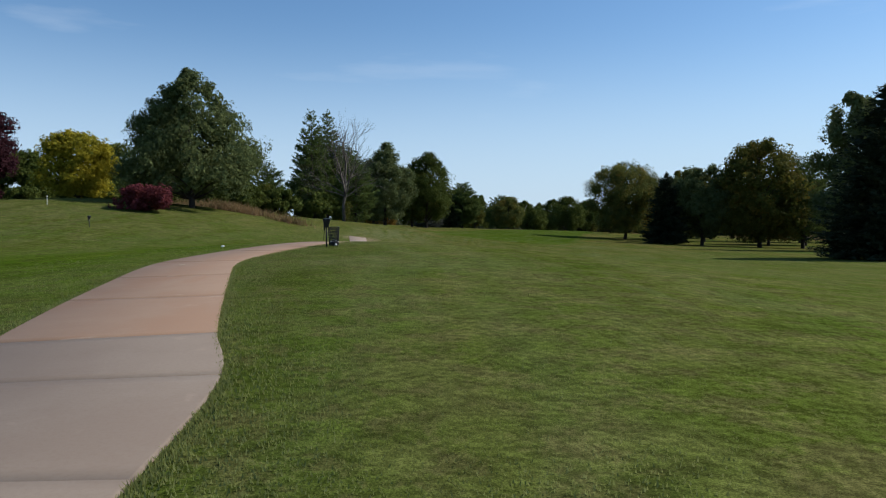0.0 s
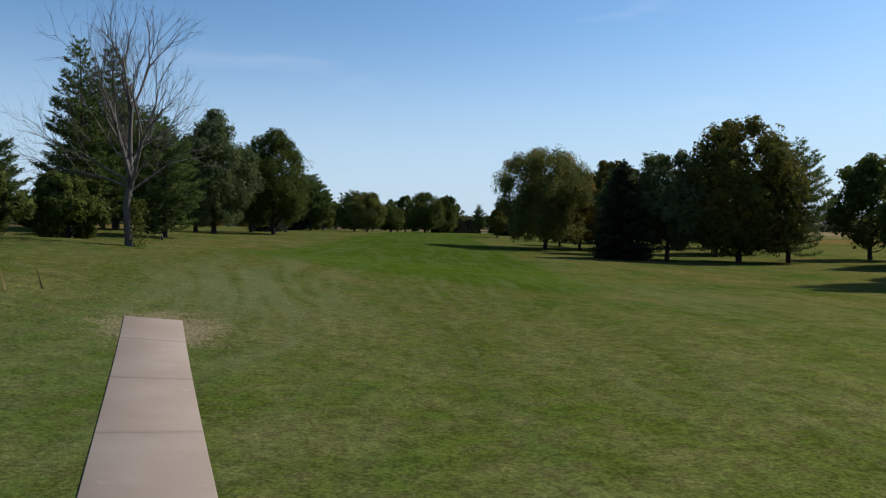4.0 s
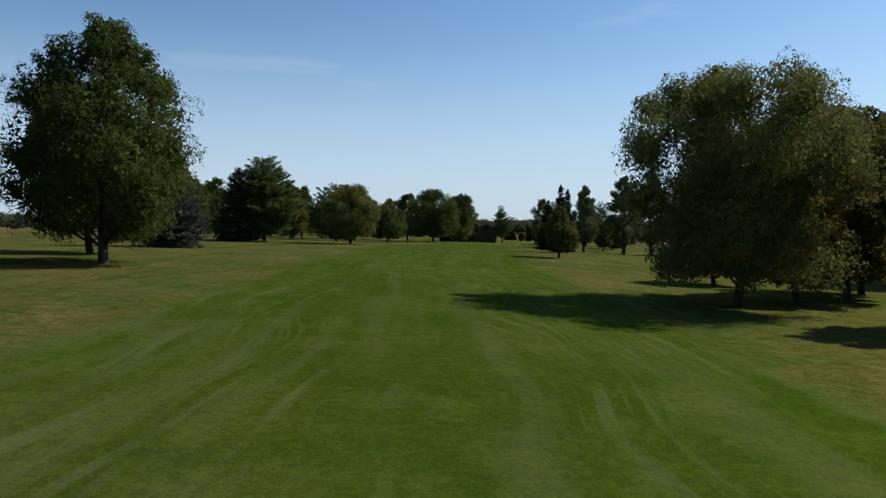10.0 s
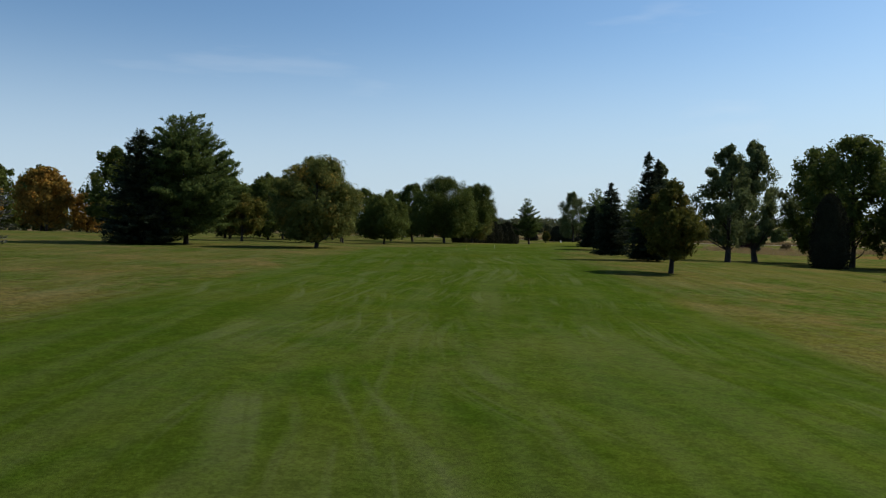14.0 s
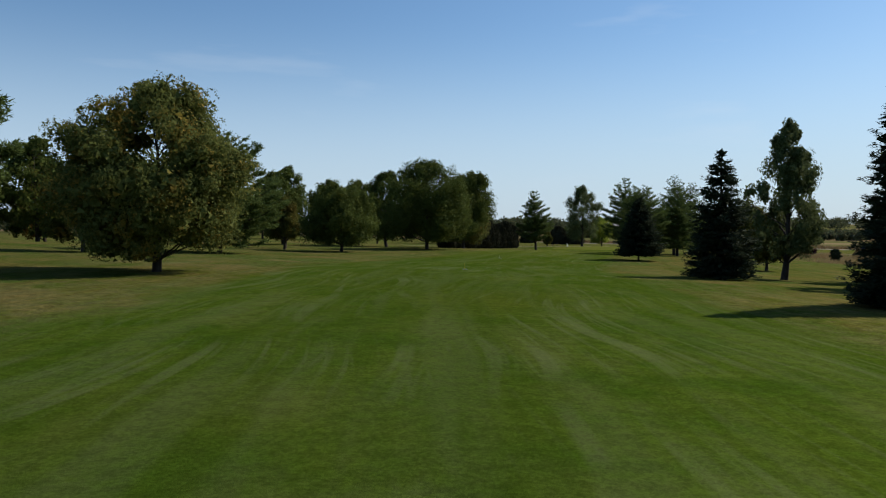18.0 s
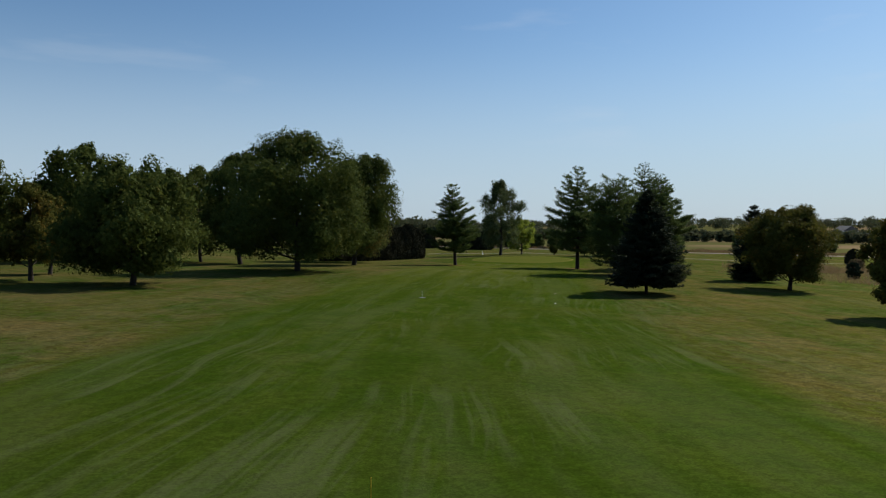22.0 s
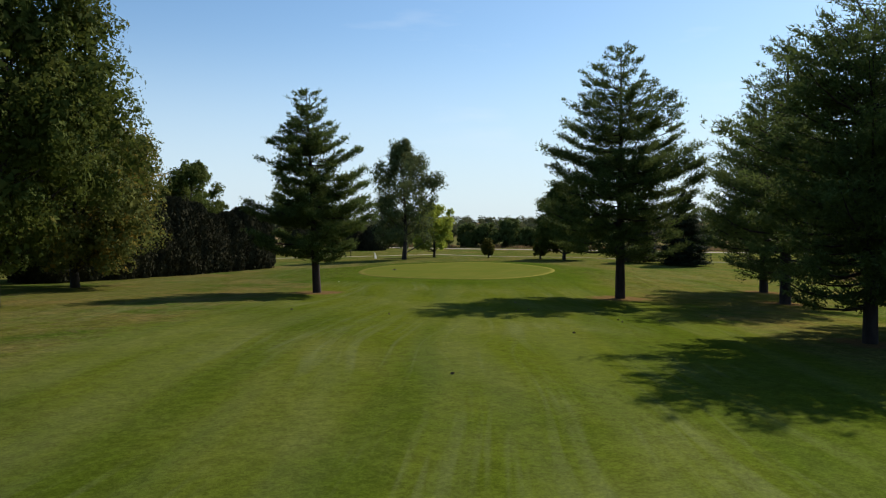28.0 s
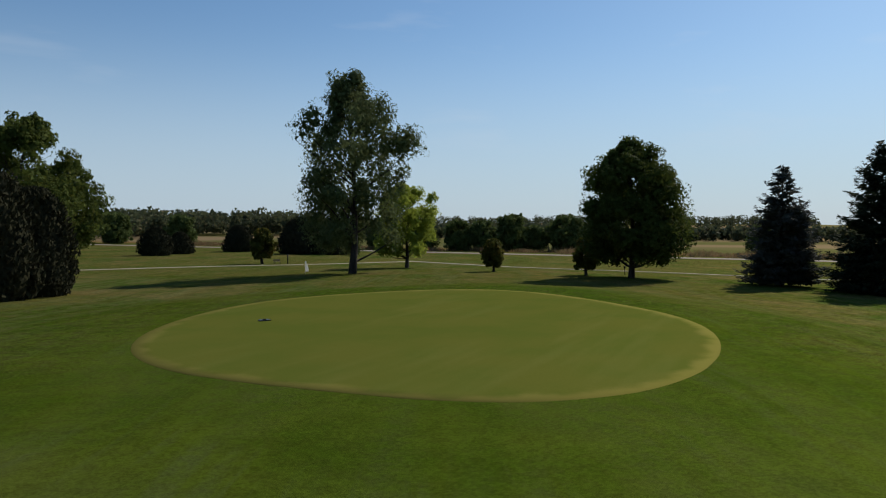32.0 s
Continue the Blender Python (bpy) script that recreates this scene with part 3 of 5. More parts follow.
def build_ground():
    def steps(lo, hi, fine, far_lo, far_hi):
        inner = np.arange(lo, hi + fine / 2, fine)
        grow = lambda span: np.cumsum(fine * 1.16 ** np.arange(1, 60))
        up, down = grow(0), grow(0)
        up, down = up[up < far_hi - hi], down[down < lo - far_lo]
        return np.concatenate([[far_lo], lo - down[::-1], inner, hi + up, [far_hi]])

    xs, ys = steps(-90, 235, 1.5, -3800, 3800), steps(-25, 620, 1.5, -3000, 4600)
    x, y = np.meshgrid(xs, ys, indexing="ij")
    z = land_at(x, y)
    near = np.exp(-(((x + 5) / 40) ** 2 + ((y - 40) / 70) ** 2))
    rng = np.random.default_rng(3)
    by_path = np.full(x.shape, 1e9)
    for px, py in smooth_line(CART, 0.6):
        by_path = np.minimum(by_path, np.hypot(x - px, y - py))
    z = z + 0.018 * near * rng.standard_normal(z.shape) * soft(by_path, 2.4, 4.5) - 0.022 * (1 - soft(by_path, 1.2, 2.6))
    ring = green_ring(x, y)
    z = z - 0.03 * soft(1.02 - ring, 0.0, 0.03)
    verts = np.stack([x, y, z], -1).reshape(-1, 3)
    nx, ny = len(xs), len(ys)
    i, j = np.meshgrid(np.arange(nx - 1), np.arange(ny - 1), indexing="ij")
    quads = np.stack([i * ny + j, (i + 1) * ny + j, (i + 1) * ny + j + 1, i * ny + j + 1], -1).reshape(-1, 4)
    me = mesh_of("ground", verts, quads, GRASS, True)
    far_off = from_line(x, y)
    fairway = (1 - soft(far_off, 9.5, 23)) * (0.15 + 0.85 * soft(y + 0.5 * x, 98, 128)) * (1 - 0.2 * soft(y, 440, 480))
    lush = (1 - soft(ring, 1.25, 2.0)) * 0.85
    lush = np.maximum(lush, np.minimum(1, 1.25 * np.exp(-(((x + 15) / 12) ** 2 + ((y - 32) / 24) ** 2))) * soft(-x - 5.2, 0, 2))
    lush = np.maximum(lush, 0.5 * np.exp(-(((x - 12) / 20) ** 2 + ((y - 126) / 13) ** 2)))
    worn = np.exp(-(((x + 8 - 0.1 * (y - 90)) / 6) ** 2 + ((y - 98) / 20) ** 2))
    worn = np.maximum(worn, 0.6 * np.exp(-(((x - 24) / 7) ** 2 + ((y - 108) / 16) ** 2)))
    meadow = soft(-x - 0.05 * y, 32, 44) * soft(y, 118, 150) * (1 - soft(y, 520, 700))
    meadow = np.maximum(meadow, soft(x + 0.55 * y, 405, 425) * soft(430 - y, 0, 30) * 0.9 * (1 - soft(x, 320, 420)))
    beyond = (x - 274) * 0.87 + (y - 638) * 0.5
    crop = np.maximum(soft(beyond, 14, 45), soft(np.hypot(x - 60, y - 300), 620, 800))
    meadow = np.maximum(meadow, soft(beyond, 2, 8) * (1 - soft(beyond, 20, 50)))
    across, along = line_frame(x, y)
    pale = soft(y, 395, 455)
    start = 1 - soft(y, 65, 125)
    worn = np.maximum(worn, 1.2 * np.exp(-(((x + 3.0) / 1.8) ** 2 + ((y - 18.8) / 2.2) ** 2)))
    soil = 1.15 * np.exp(-(((x + 9.9) / 2.6) ** 2 + ((y - 87.4) / 3.6) ** 2))
    straw = np.zeros(x.shape)
    for mx, my, mr in ((122.5, 481.1, 2.6), (144.3, 465.0, 2.9), (166.9, 466.2, 2.3), (155.2, 456.4, 2.2), (135, 439.2, 2.0), (146.5, 441, 1.9)):
        straw = np.maximum(straw, 1.75 - np.hypot(x - mx, y - my) / mr)
    for name, values in (("start", start), ("pale", pale), ("across", across), ("along", along), ("fairway", fairway), ("lush", lush), ("meadow", meadow), ("crop", crop), ("worn", worn), ("soil", soil), ("straw", straw)):
        me.attributes.new(name, "FLOAT", "POINT").data.foreach_set("value", values.astype(np.float32).ravel())
    return tagged(new("ground", me), "mown golf course grass, green with dry brown patches and pale wheel lines", "grass", kind="structure")


build_ground()


def build_green():
    t = np.linspace(0, 2 * np.pi, 120, endpoint=False)
    rings = np.linspace(0.0005, 1.0, 22)
    side = np.array([GREEN_WAY[1], -GREEN_WAY[0]])
    wob = 1 + 0.035 * np.sin(3 * t + 0.6) + 0.02 * np.sin(5 * t)
    verts, edge = [], []
    for r in np.append(rings, 1.004):
        p = GREEN_AT + (r * wob * GREEN_A * np.cos(t))[:, None] * GREEN_WAY + (r * wob * GREEN_B * np.sin(t))[:, None] * side
        z = land_at(p[:, 0], p[:, 1]) + (0.014 if r <= 1 else -0.05)
        verts.append(np.column_stack([p, z]))
        edge.append(np.full(len(t), r))
    n, k = len(t), len(verts)
    i, j = np.meshgrid(np.arange(k - 1), np.arange(n), indexing="ij")
    m = (j + 1) % n
    quads = np.stack([i * n + j, (i + 1) * n + j, (i + 1) * n + m, i * n + m], -1).reshape(-1, 4)
    me = mesh_of("putting_green", np.concatenate(verts), quads, GREEN, True)
    me.attributes.new("edge", "FLOAT", "POINT").data.foreach_set("value", np.concatenate(edge).astype(np.float32))
    return tagged(new("putting_green", me), "close-mown olive putting green with a paler rim", "putting green", kind="structure")


build_green()


def slab(points, half, top, deep, gap=0.0):
    """A strip with thickness that follows the land. gap: kept free at both ends."""
    p = np.asarray(points, float).copy()
    way = unit(np.gradient(p, axis=0))
    if gap:
        p[0] += way[0] * gap
        p[-1] -= way[-1] * gap
    side = np.column_stack([way[:, 1], -way[:, 0]])
    half = np.broadcast_to(np.asarray(half, float), (len(p),))[:, None]
    cols = []
    for off, lift in ((-half, -deep), (-half, top - 0.012), (-half + 0.02, top), (half - 0.02, top), (half, top - 0.012), (half, -deep)):
        q = p + side * off
        cols.append(np.column_stack([q, land_at(q[:, 0], q[:, 1]) + lift]))
    v = np.stack(cols, 1)
    n = len(p)
    i, j = np.meshgrid(np.arange(n - 1), np.arange(5), indexing="ij")
    quads = np.stack([i * 6 + j, (i + 1) * 6 + j, (i + 1) * 6 + j + 1, i * 6 + j + 1], -1).reshape(-1, 4)
    ends = np.array([[0, 1, 2, 3], [0, 3, 4, 5]])
    quads = np.concatenate([quads, ends, (n - 1) * 6 + ends[:, ::-1]])
    return v.reshape(-1, 3), quads


def build_cart_path():
    root = tagged(new("cart_path"), "curving concrete cart path of reddish and grey slabs", "path", kind="structure")
    line = smooth_line(CART, 0.25)
    joints = [1.95, 4.46, 6.46, 10.4, 14.3, 18.3, 22.3, 25.5, 29.0, 32.3, 35.6, 39.7, 44.5, 49.0, 53.3, 57.0, 60.0, 65, 70, 75, 80, 85]
    cuts = [0, *(int(np.argmin(np.abs(line[:, 1] - y))) for y in joints), len(line) - 1]
    for a, b in zip(cuts, cuts[1:]):
        seg = line[a : b + 1]
        verts, quads = slab(seg, 1.06 + 0.26 * (1 - soft(seg[:, 1], 9, 26)), 0.02, 0.14, 0.004)
        tone = PATH_WORN if seg[0][1] < 6.2 else PATH_WARM if seg[0][1] < 59 else PATH_GREY
        part("slab", mesh_of("slab", verts, quads, tone), None, root)
    return root


build_cart_path()


def build_strip(name, points, half, material, label, category):
    verts, quads = slab(smooth_line(points, 2.5), half, 0.05, 0.2)
    return tagged(new(name, mesh_of(name, verts, quads, material)), label, category, kind="structure")


build_strip("path_by_green", [(95, 590), (120, 594), (140, 598), (165, 602), (186, 601), (202, 604), (212, 606)], 1.0, PATH_PALE, "narrow pale concrete cart path behind the green", "path")
build_strip("path_beyond_green", [(212, 608), (211, 585), (207, 562), (208, 545), (218, 525), (236, 508), (262, 490)], 0.85, PATH_PALE, "pale concrete cart path winding past the green", "path")
build_strip("road", [(60, 960), (162, 797), (219, 708), (266, 630), (300, 572), (345, 500), (480, 280), (620, 60)], 3.6, ROAD, "pale concrete country road beyond the course", "road")


# ---- trees ----
def limb_points(rng, a, b, bow, k=5):
    t = np.linspace(0, 1, k)[:, None]
    side = rng.standard_normal(3) * bow
    return a + (b - a) * t + side * np.sin(np.pi * t) + np.array([0, 0, 1]) * bow * 0.6 * t * (1 - t)


def broadleaf_meshes(seed, h, r, bole, leaves, size, widest=0.42, top=0.55, lobes=0.16, clumps=105, lean=(0, 0), dense=0.4):
    """The trunk with its limbs, and the crown. widest: height of the broadest part; top: how blunt the crown ends."""
    rng = np.random.default_rng(seed)
    bole = bole * 0.85
    ch = h - bole
    lean = np.array([*lean, 0.0])

    def wide(u):
        low = np.sin(np.clip(u / widest, 0, 1) * np.pi / 2) ** 0.75
        high = np.cos(np.clip((u - widest) / (1 - widest), 0, 1) * np.pi / 2) ** top
        return np.where(u < widest, 0.60 + 0.40 * low, high)

    u = rng.random(clumps * 3)
    keep = rng.random(len(u)) < wide(u) ** 1.3
    u = np.concatenate([u[keep][: clumps - 6], np.array([0.80, 0.84, 0.88, 0.91, 0.94, 0.96])])
    n = len(u)
    ang = rng.random(n) * 2 * np.pi
    ph = rng.random(4) * 6.28
    lob = 1 + lobes * np.sin(3 * ang + ph[0] + 3 * u) + lobes * 0.7 * np.sin(5 * ang + ph[1] - 5 * u) + lobes * 0.6 * np.sin(9 * u + ph[2])
    rad = r * wide(u) * lob * (0.22 + 0.66 * rng.random(n) ** dense)
    cz = bole + ch * (0.05 + 0.85 * u)
    rad = rad * 0.93
    centre = np.column_stack([rad * np.cos(ang), rad * np.sin(ang), cz]) + lean * u[:, None]
    cr = (0.21 + 0.15 * rng.random(n)) * r * (0.5 + 0.5 * wide(u)) * (1.15 if clumps < 90 else 1.0)
    # trunk and limbs
    r0 = 0.011 * h + 0.10
    spine = np.array([[0, 0, -0.3], [0.02, 0, 0.15 * h], [0.05, 0.04, 0.4 * h], [-0.03, 0.05, 0.62 * h], [0, 0, 0.82 * h]]) + lean * np.array([0, 0.05, 0.3, 0.6, 0.8])[:, None]
    spine[1:, :2] += rng.standard_normal((4, 2)) * 0.012 * h
    pieces = [tube(spine, [r0 * 1.5, r0, r0 * 0.72, r0 * 0.42, r0 * 0.12], 9)]
    pick = rng.permutation(n)[: min(n, 30)]
    for k in pick:
        c = centre[k]
        zs = np.clip(c[2] - 0.45 * np.hypot(c[0], c[1]) - 0.08 * h, bole * 0.75, 0.75 * h)
        at = np.array([np.interp(zs, spine[:, 2], spine[:, 0]), np.interp(zs, spine[:, 2], spine[:, 1]), zs])
        w = r0 * (0.42 - 0.28 * zs / h)
        pieces.append(tube(limb_points(rng, at, c, 0.05 * r), np.array([1, 0.8, 0.6, 0.4, 0.18]) * w, 5))
    trunk = joined(pieces)
    # each bough is a cluster of leafy sprays that point up and out, with dark gaps between them
    near = size <= 0.25
    fine = max(size * (0.52 if near else 0.66), 0.09)
    heart = np.array([0, 0, bole + 0.36 * ch]) + lean * 0.4
    per = 15 if near else 9
    k = n * per
    at = np.repeat(np.arange(n), per)
    out = unit(centre[at] - heart + rng.standard_normal((k, 3)) * 0.25 * r)
    way = unit(rng.standard_normal((k, 3)) + out * 0.75 + np.array([0, 0, 0.2]))
    spot = centre[at] + way * (cr[at] * (0.55 + 0.45 * rng.random(k)))[:, None] * np.array([1.0, 1.0, 0.85])
    axis = unit(way * 0.55 + out * 0.6 + np.array([0, 0, 0.32]) + rng.standard_normal((k, 3)) * 0.22)
    girth = cr[at] * (0.23 + 0.18 * rng.random(k)) * (1.0 if near else 1.3)
    reach = girth * (0.95 + 0.6 * rng.random(k))

    def leafy(p, face, leaf, slim):
        ok = p[:, 2] > bole * 0.75
        p, face = p[ok], face[ok]
        along = unit(np.cross(face, rng.standard_normal((len(p), 3))))
        return cards(rng, p, along, np.cross(face, along), leaf, slim)

    def sprays(count, leaf):
        m = max(int(count) // k, 2)
        w = unit(rng.standard_normal((k, m, 3)) + axis[:, None] * 0.25 + np.array([0, 0, 0.15]))
        s = (w * axis[:, None]).sum(-1, keepdims=True)
        deep = 0.72 + 0.33 * rng.random((k, m, 1))
        body = w * girth[:, None, None] + axis[:, None] * s * (reach - girth)[:, None, None]
        p = spot[:, None] + body * deep * (1 - 0.25 * np.clip(s, 0, 1))
        face = unit(w + axis[:, None] * 0.2 + rng.standard_normal((k, m, 3)) * 0.38)
        return leafy(p.reshape(-1, 3), face.reshape(-1, 3), leaf, 0.72)

    def inside(count):
        m = max(int(count) // n, 4)
        w = unit(rng.standard_normal((n, m, 3)))
        p = (centre[:, None] + w * (0.72 * rng.random((n, m, 1)) ** 0.5) * cr[:, None, None]).reshape(-1, 3)
        return leafy(p, unit(w.reshape(-1, 3) + rng.standard_normal((n * m, 3)) * 0.5), size * 1.6, 0.8)

    leafage = joined([sprays(leaves * (2.8 if near else 1.8), fine), sprays(leaves * 0.3, fine * 2.1), inside(leaves * (0.55 if near else 0.45))])
    v = leafage[0]
    v[:, 2] = bole + (v[:, 2] - bole) * (0.985 * h - bole) / (np.percentile(v[:, 2], 99.95) - bole)
    flat = np.hypot(v[:, 0] - lean[0] * 0.5, v[:, 1] - lean[1] * 0.5)
    v[:, :2] *= 1.05 * r / np.percentile(flat, 98.5)
    return trunk, leafage


def tree_of(name, x, y, trunk, crown, bark, leaf, label, category, group="", turn=0.0):
    root = thing(name, x, y, label, category, group, turn)
    if trunk is not None:
        part("trunk", mesh_of("trunk", *trunk, bark, True), None, root)
    part("crown", mesh_of("crown", *crown, leaf), None, root)
    return root


def broadleaf(x, y, h, r, seed, leaf=None, label="tall leafy maple tree with a dark trunk", bole=None, leaves=9000, size=0.24, name="maple_tree", group="", category="tree", bark=None, **more):
    trunk, crown = broadleaf_meshes(seed, h, r, h * 0.14 if bole is None else bole, leaves, size, **more)
    return tree_of(name, x, y, trunk, crown, bark or BARK, leaf or L_MAPLE, label, category, group)


def spruce_meshes(seed, h, r, sprays=9000, size=0.30, skirt=0.5, power=0.70, ragged=0.18):
    """Close branches from the ground to the tip, each a flat spray, over a dense inside."""
    rng = np.random.default_rng(seed)
    trunk = tube([[0, 0, -0.3], [0, 0, h * 0.3], [0.03, 0.02, h * 0.7], [0, 0, h * 0.985]], [0.016 * h, 0.013 * h, 0.007 * h, 0.012], 8)
    n = int(26 * h)
    u = np.where(rng.random(n) < 0.5, 1 - np.sqrt(rng.random(n)), rng.random(n)) * 0.985
    zs = skirt + (h - skirt) * u
    ang = rng.random(n) * 2 * np.pi
    full = r * np.clip(1 - u, 0.0, 1) ** power * (0.80 + 0.20 * np.clip(u / 0.1, 0, 1))
    ln = full * (1 + rng.normal(0, ragged * 0.75, n)).clip(0.6, 1.25) + 0.10
    d = np.column_stack([np.cos(ang), np.sin(ang), np.zeros(n)])
    side = np.column_stack([-np.sin(ang), np.cos(ang), np.zeros(n)])
    start = np.column_stack([np.zeros(n), np.zeros(n), zs])
    tilt = -0.20 + 0.75 * u**1.4
    pieces = [trunk]
    for k in range(0, n, 4):
        e = start[k] + d[k] * ln[k] * 0.85 + np.array([0, 0, tilt[k] * ln[k] * 0.7])
        pieces.append(tube([start[k], (start[k] + e) / 2 + np.array([0, 0, 0.04 * ln[k]]), e], [0.035, 0.025, 0.008], 4))
    parts = []
    for count, lo, hi, leaf, slim, thick in ((sprays * 2.6, 0.42, 1.0, size * 0.62, 0.34, 0.10), (sprays * 0.5, 0.05, 0.78, size * 1.5, 0.62, 0.22)):
        count = int(count)
        pick = rng.choice(n, count, p=(ln**1.25 + 0.12) / (ln**1.25 + 0.12).sum())
        s = lo + (hi - lo) * rng.random(count) ** 0.75
        w = rng.normal(0, 0.20, count) * (1.15 - s) ** 0.5 * np.minimum(ln[pick], 3.4)
        p = start[pick] + d[pick] * (s * ln[pick])[:, None] + side[pick] * w[:, None]
        p[:, 2] += tilt[pick] * s * ln[pick] + 0.14 * ln[pick] * s**3 - 0.15 * np.abs(w) + rng.normal(0, thick, count)
        p[:, 2] = np.maximum(p[:, 2], max(0.08, skirt * 0.7))
        along = unit(d[pick] * 0.9 + side[pick] * np.sign(w)[:, None] * 0.6 + rng.normal(0, 0.3, (count, 3)) + np.array([0, 0, 0.05]))
        across = unit(np.cross(along, np.array([0, 0, 1.0]) + rng.normal(0, 0.6, (count, 3))))
        parts.append(cards(rng, p, along, across, leaf, slim))
    tips = np.column_stack([rng.normal(0, 0.05, 60), rng.normal(0, 0.05, 60), h * (0.93 + 0.07 * rng.random(60))])
    up = unit(np.column_stack([rng.normal(0, 0.5, 60), rng.normal(0, 0.5, 60), np.ones(60)]))
    parts.append(cards(rng, tips, up, unit(np.cross(up, rng.normal(0, 1, (60, 3)))), 0.2, 0.3))
    return joined(pieces), joined(parts)


def spruce(x, y, h, r, seed, leaf=None, label="dark green cone-shaped spruce tree", name="spruce_tree", group="", **more):
    trunk, crown = spruce_meshes(seed, h, r, **more)
    return tree_of(name, x, y, trunk, crown, BARK_PINE, leaf or L_SPRUCE, label, "tree", group)


def pine_meshes(seed, h, r, bole=2.4, tufts=5200, needles=5, length=0.24, slim=0.10, gap=0.95, widest=0.25, lean=(0, 0), blunt=0.8, inside=1.0):
    """A white pine: whorls of long, upturned boughs with plumes of needles, and sky between the upper tiers."""
    rng = np.random.default_rng(seed)
    lean = np.array([*lean, 0.0])
    r0 = 0.012 * h + 0.08
    spine = np.array([[0, 0, -0.3], [0, 0, 0.25 * h], [0.04, 0.03, 0.55 * h], [0, 0, 0.99 * h]]) + lean * np.array([0, 0.25, 0.55, 1.0])[:, None]
    pieces = [tube(spine, [r0 * 1.35, r0, r0 * 0.6, 0.02], 9)]
    plumes = []
    z = bole
    while z < h * 0.975:
        u = (z - bole) / (h - bole)
        prof = (0.66 + 0.34 * min(1, u / widest)) if u < widest else max(0.03, 1 - (u - widest) / (1 - widest)) ** blunt
        count = rng.integers(6, 9) if u < 0.8 else 5
        turn = rng.random() * 6.28
        for b in range(count):
            a = turn + b * 6.283 / count + rng.normal(0, 0.25)
            ln = r * prof * (rng.uniform(0.6, 1.12) if needles > 2 else rng.uniform(0.76, 1.06)) + 0.25
            if rng.random() < (0.14 if needles > 2 else 0.05):
                ln *= 0.55
            d = np.array([math.cos(a), math.sin(a), 0])
            rise = rng.uniform(-0.06, 0.14) + 0.48 * u**2 - 0.06 * (1 - u) ** 3
            at = np.array([0, 0, z + rng.normal(0, 0.28)]) + lean * (z / h)
            t = np.linspace(0, 1, 5)[:, None]
            curve = at + d * ln * t + np.array([0, 0, 1]) * (ln * (rise * t - 0.16 * t * (1 - t) * 2 + 0.10 * t**3))
            w = (0.018 + 0.017 * ln) * (1 - 0.5 * u)
            pieces.append(tube(curve, np.array([1, 0.8, 0.6, 0.4, 0.15]) * w, 5))
            for q in range(max(3, int(ln * 3.0))):
                s = rng.uniform(0.08, 1.0) ** 0.8 if q else 0.97
                on = np.array([np.interp(s, t[:, 0], curve[:, c]) for c in range(3)])
                sd = np.array([-d[1], d[0], 0]) * rng.normal(0, 0.21) * ln * (1.25 - s)
                plumes.append((on + sd + np.array([0, 0, 0.05]), unit(d + sd * 0.5 / ln + np.array([0, 0, 0.25])), (0.36 + 0.07 * ln) * (1.2 if needles > 2 else 1.0) * rng.uniform(0.75, 1.25) * (0.75 + 0.25 * prof)))
                if q % 2:
                    pieces.append(tube([np.array([np.interp(s * 0.8, t[:, 0], curve[:, c]) for c in range(3)]), on + sd], [0.016, 0.007], 3))
        z += gap * (1 - 0.45 * u) * rng.uniform(0.8, 1.25)
    on = np.array([c[0] for c in plumes])
    tw = np.array([c[1] for c in plumes])
    pr = np.array([c[2] for c in plumes])
    share = pr**2 / (pr**2).sum()
    parts = []
    for count, times, leaf, wide, fan, fill in ((tufts, needles * 2, length * 0.60, slim, 0.85, 1.0), (tufts * 2.0, 1, length * 0.85, 0.22, 0.7, 0.85), (tufts * (1.1 if needles < 3 else 3.4 * inside), 1, 0.26 if needles < 3 else 0.16, 0.5 if needles < 3 else 0.32, 0.6, 0.55)):
        count = int(count)
        pick = rng.choice(len(on), count, p=share)
        ball = unit(rng.standard_normal((count, 3))) * rng.random((count, 1)) ** 0.5 * fill
        side = unit(np.cross(tw[pick], np.array([0, 0, 1.0])))
        p = on[pick] + (tw[pick] * ball[:, :1] * 1.15 + side * ball[:, 1:2]) * pr[pick][:, None]
        p[:, 2] += ball[:, 2] * 0.58 * pr[pick]
        out = tw[pick] * 0.8 + side * ball[:, 1:2] * 0.7 + np.array([0, 0, 1.0]) * (0.25 + 0.5 * ball[:, 2:3])
        p, out = np.repeat(p, times, axis=0), np.repeat(out, times, axis=0)
        along = unit(out + rng.normal(0, fan, p.shape))
        face = np.repeat(ball * np.array([0.6, 0.6, 1.0]) + tw[pick] * 0.2, times, axis=0) + np.array([0, 0, 0.35]) + rng.normal(0, 0.4, p.shape)
        across = unit(np.cross(along, face))
        parts.append(cards(rng, p + along * leaf * 0.5, along, across, leaf, wide))
    return joined(pieces), joined(parts)


def pine(x, y, h, r, seed, label="tall white pine with tiered upturned boughs", name="pine_tree", leaf=None, group="", **more):
    trunk, crown = pine_meshes(seed, h, r, **more)
    return tree_of(name, x, y, trunk, crown, BARK_PINE, leaf or L_PINE, label, "tree", group)


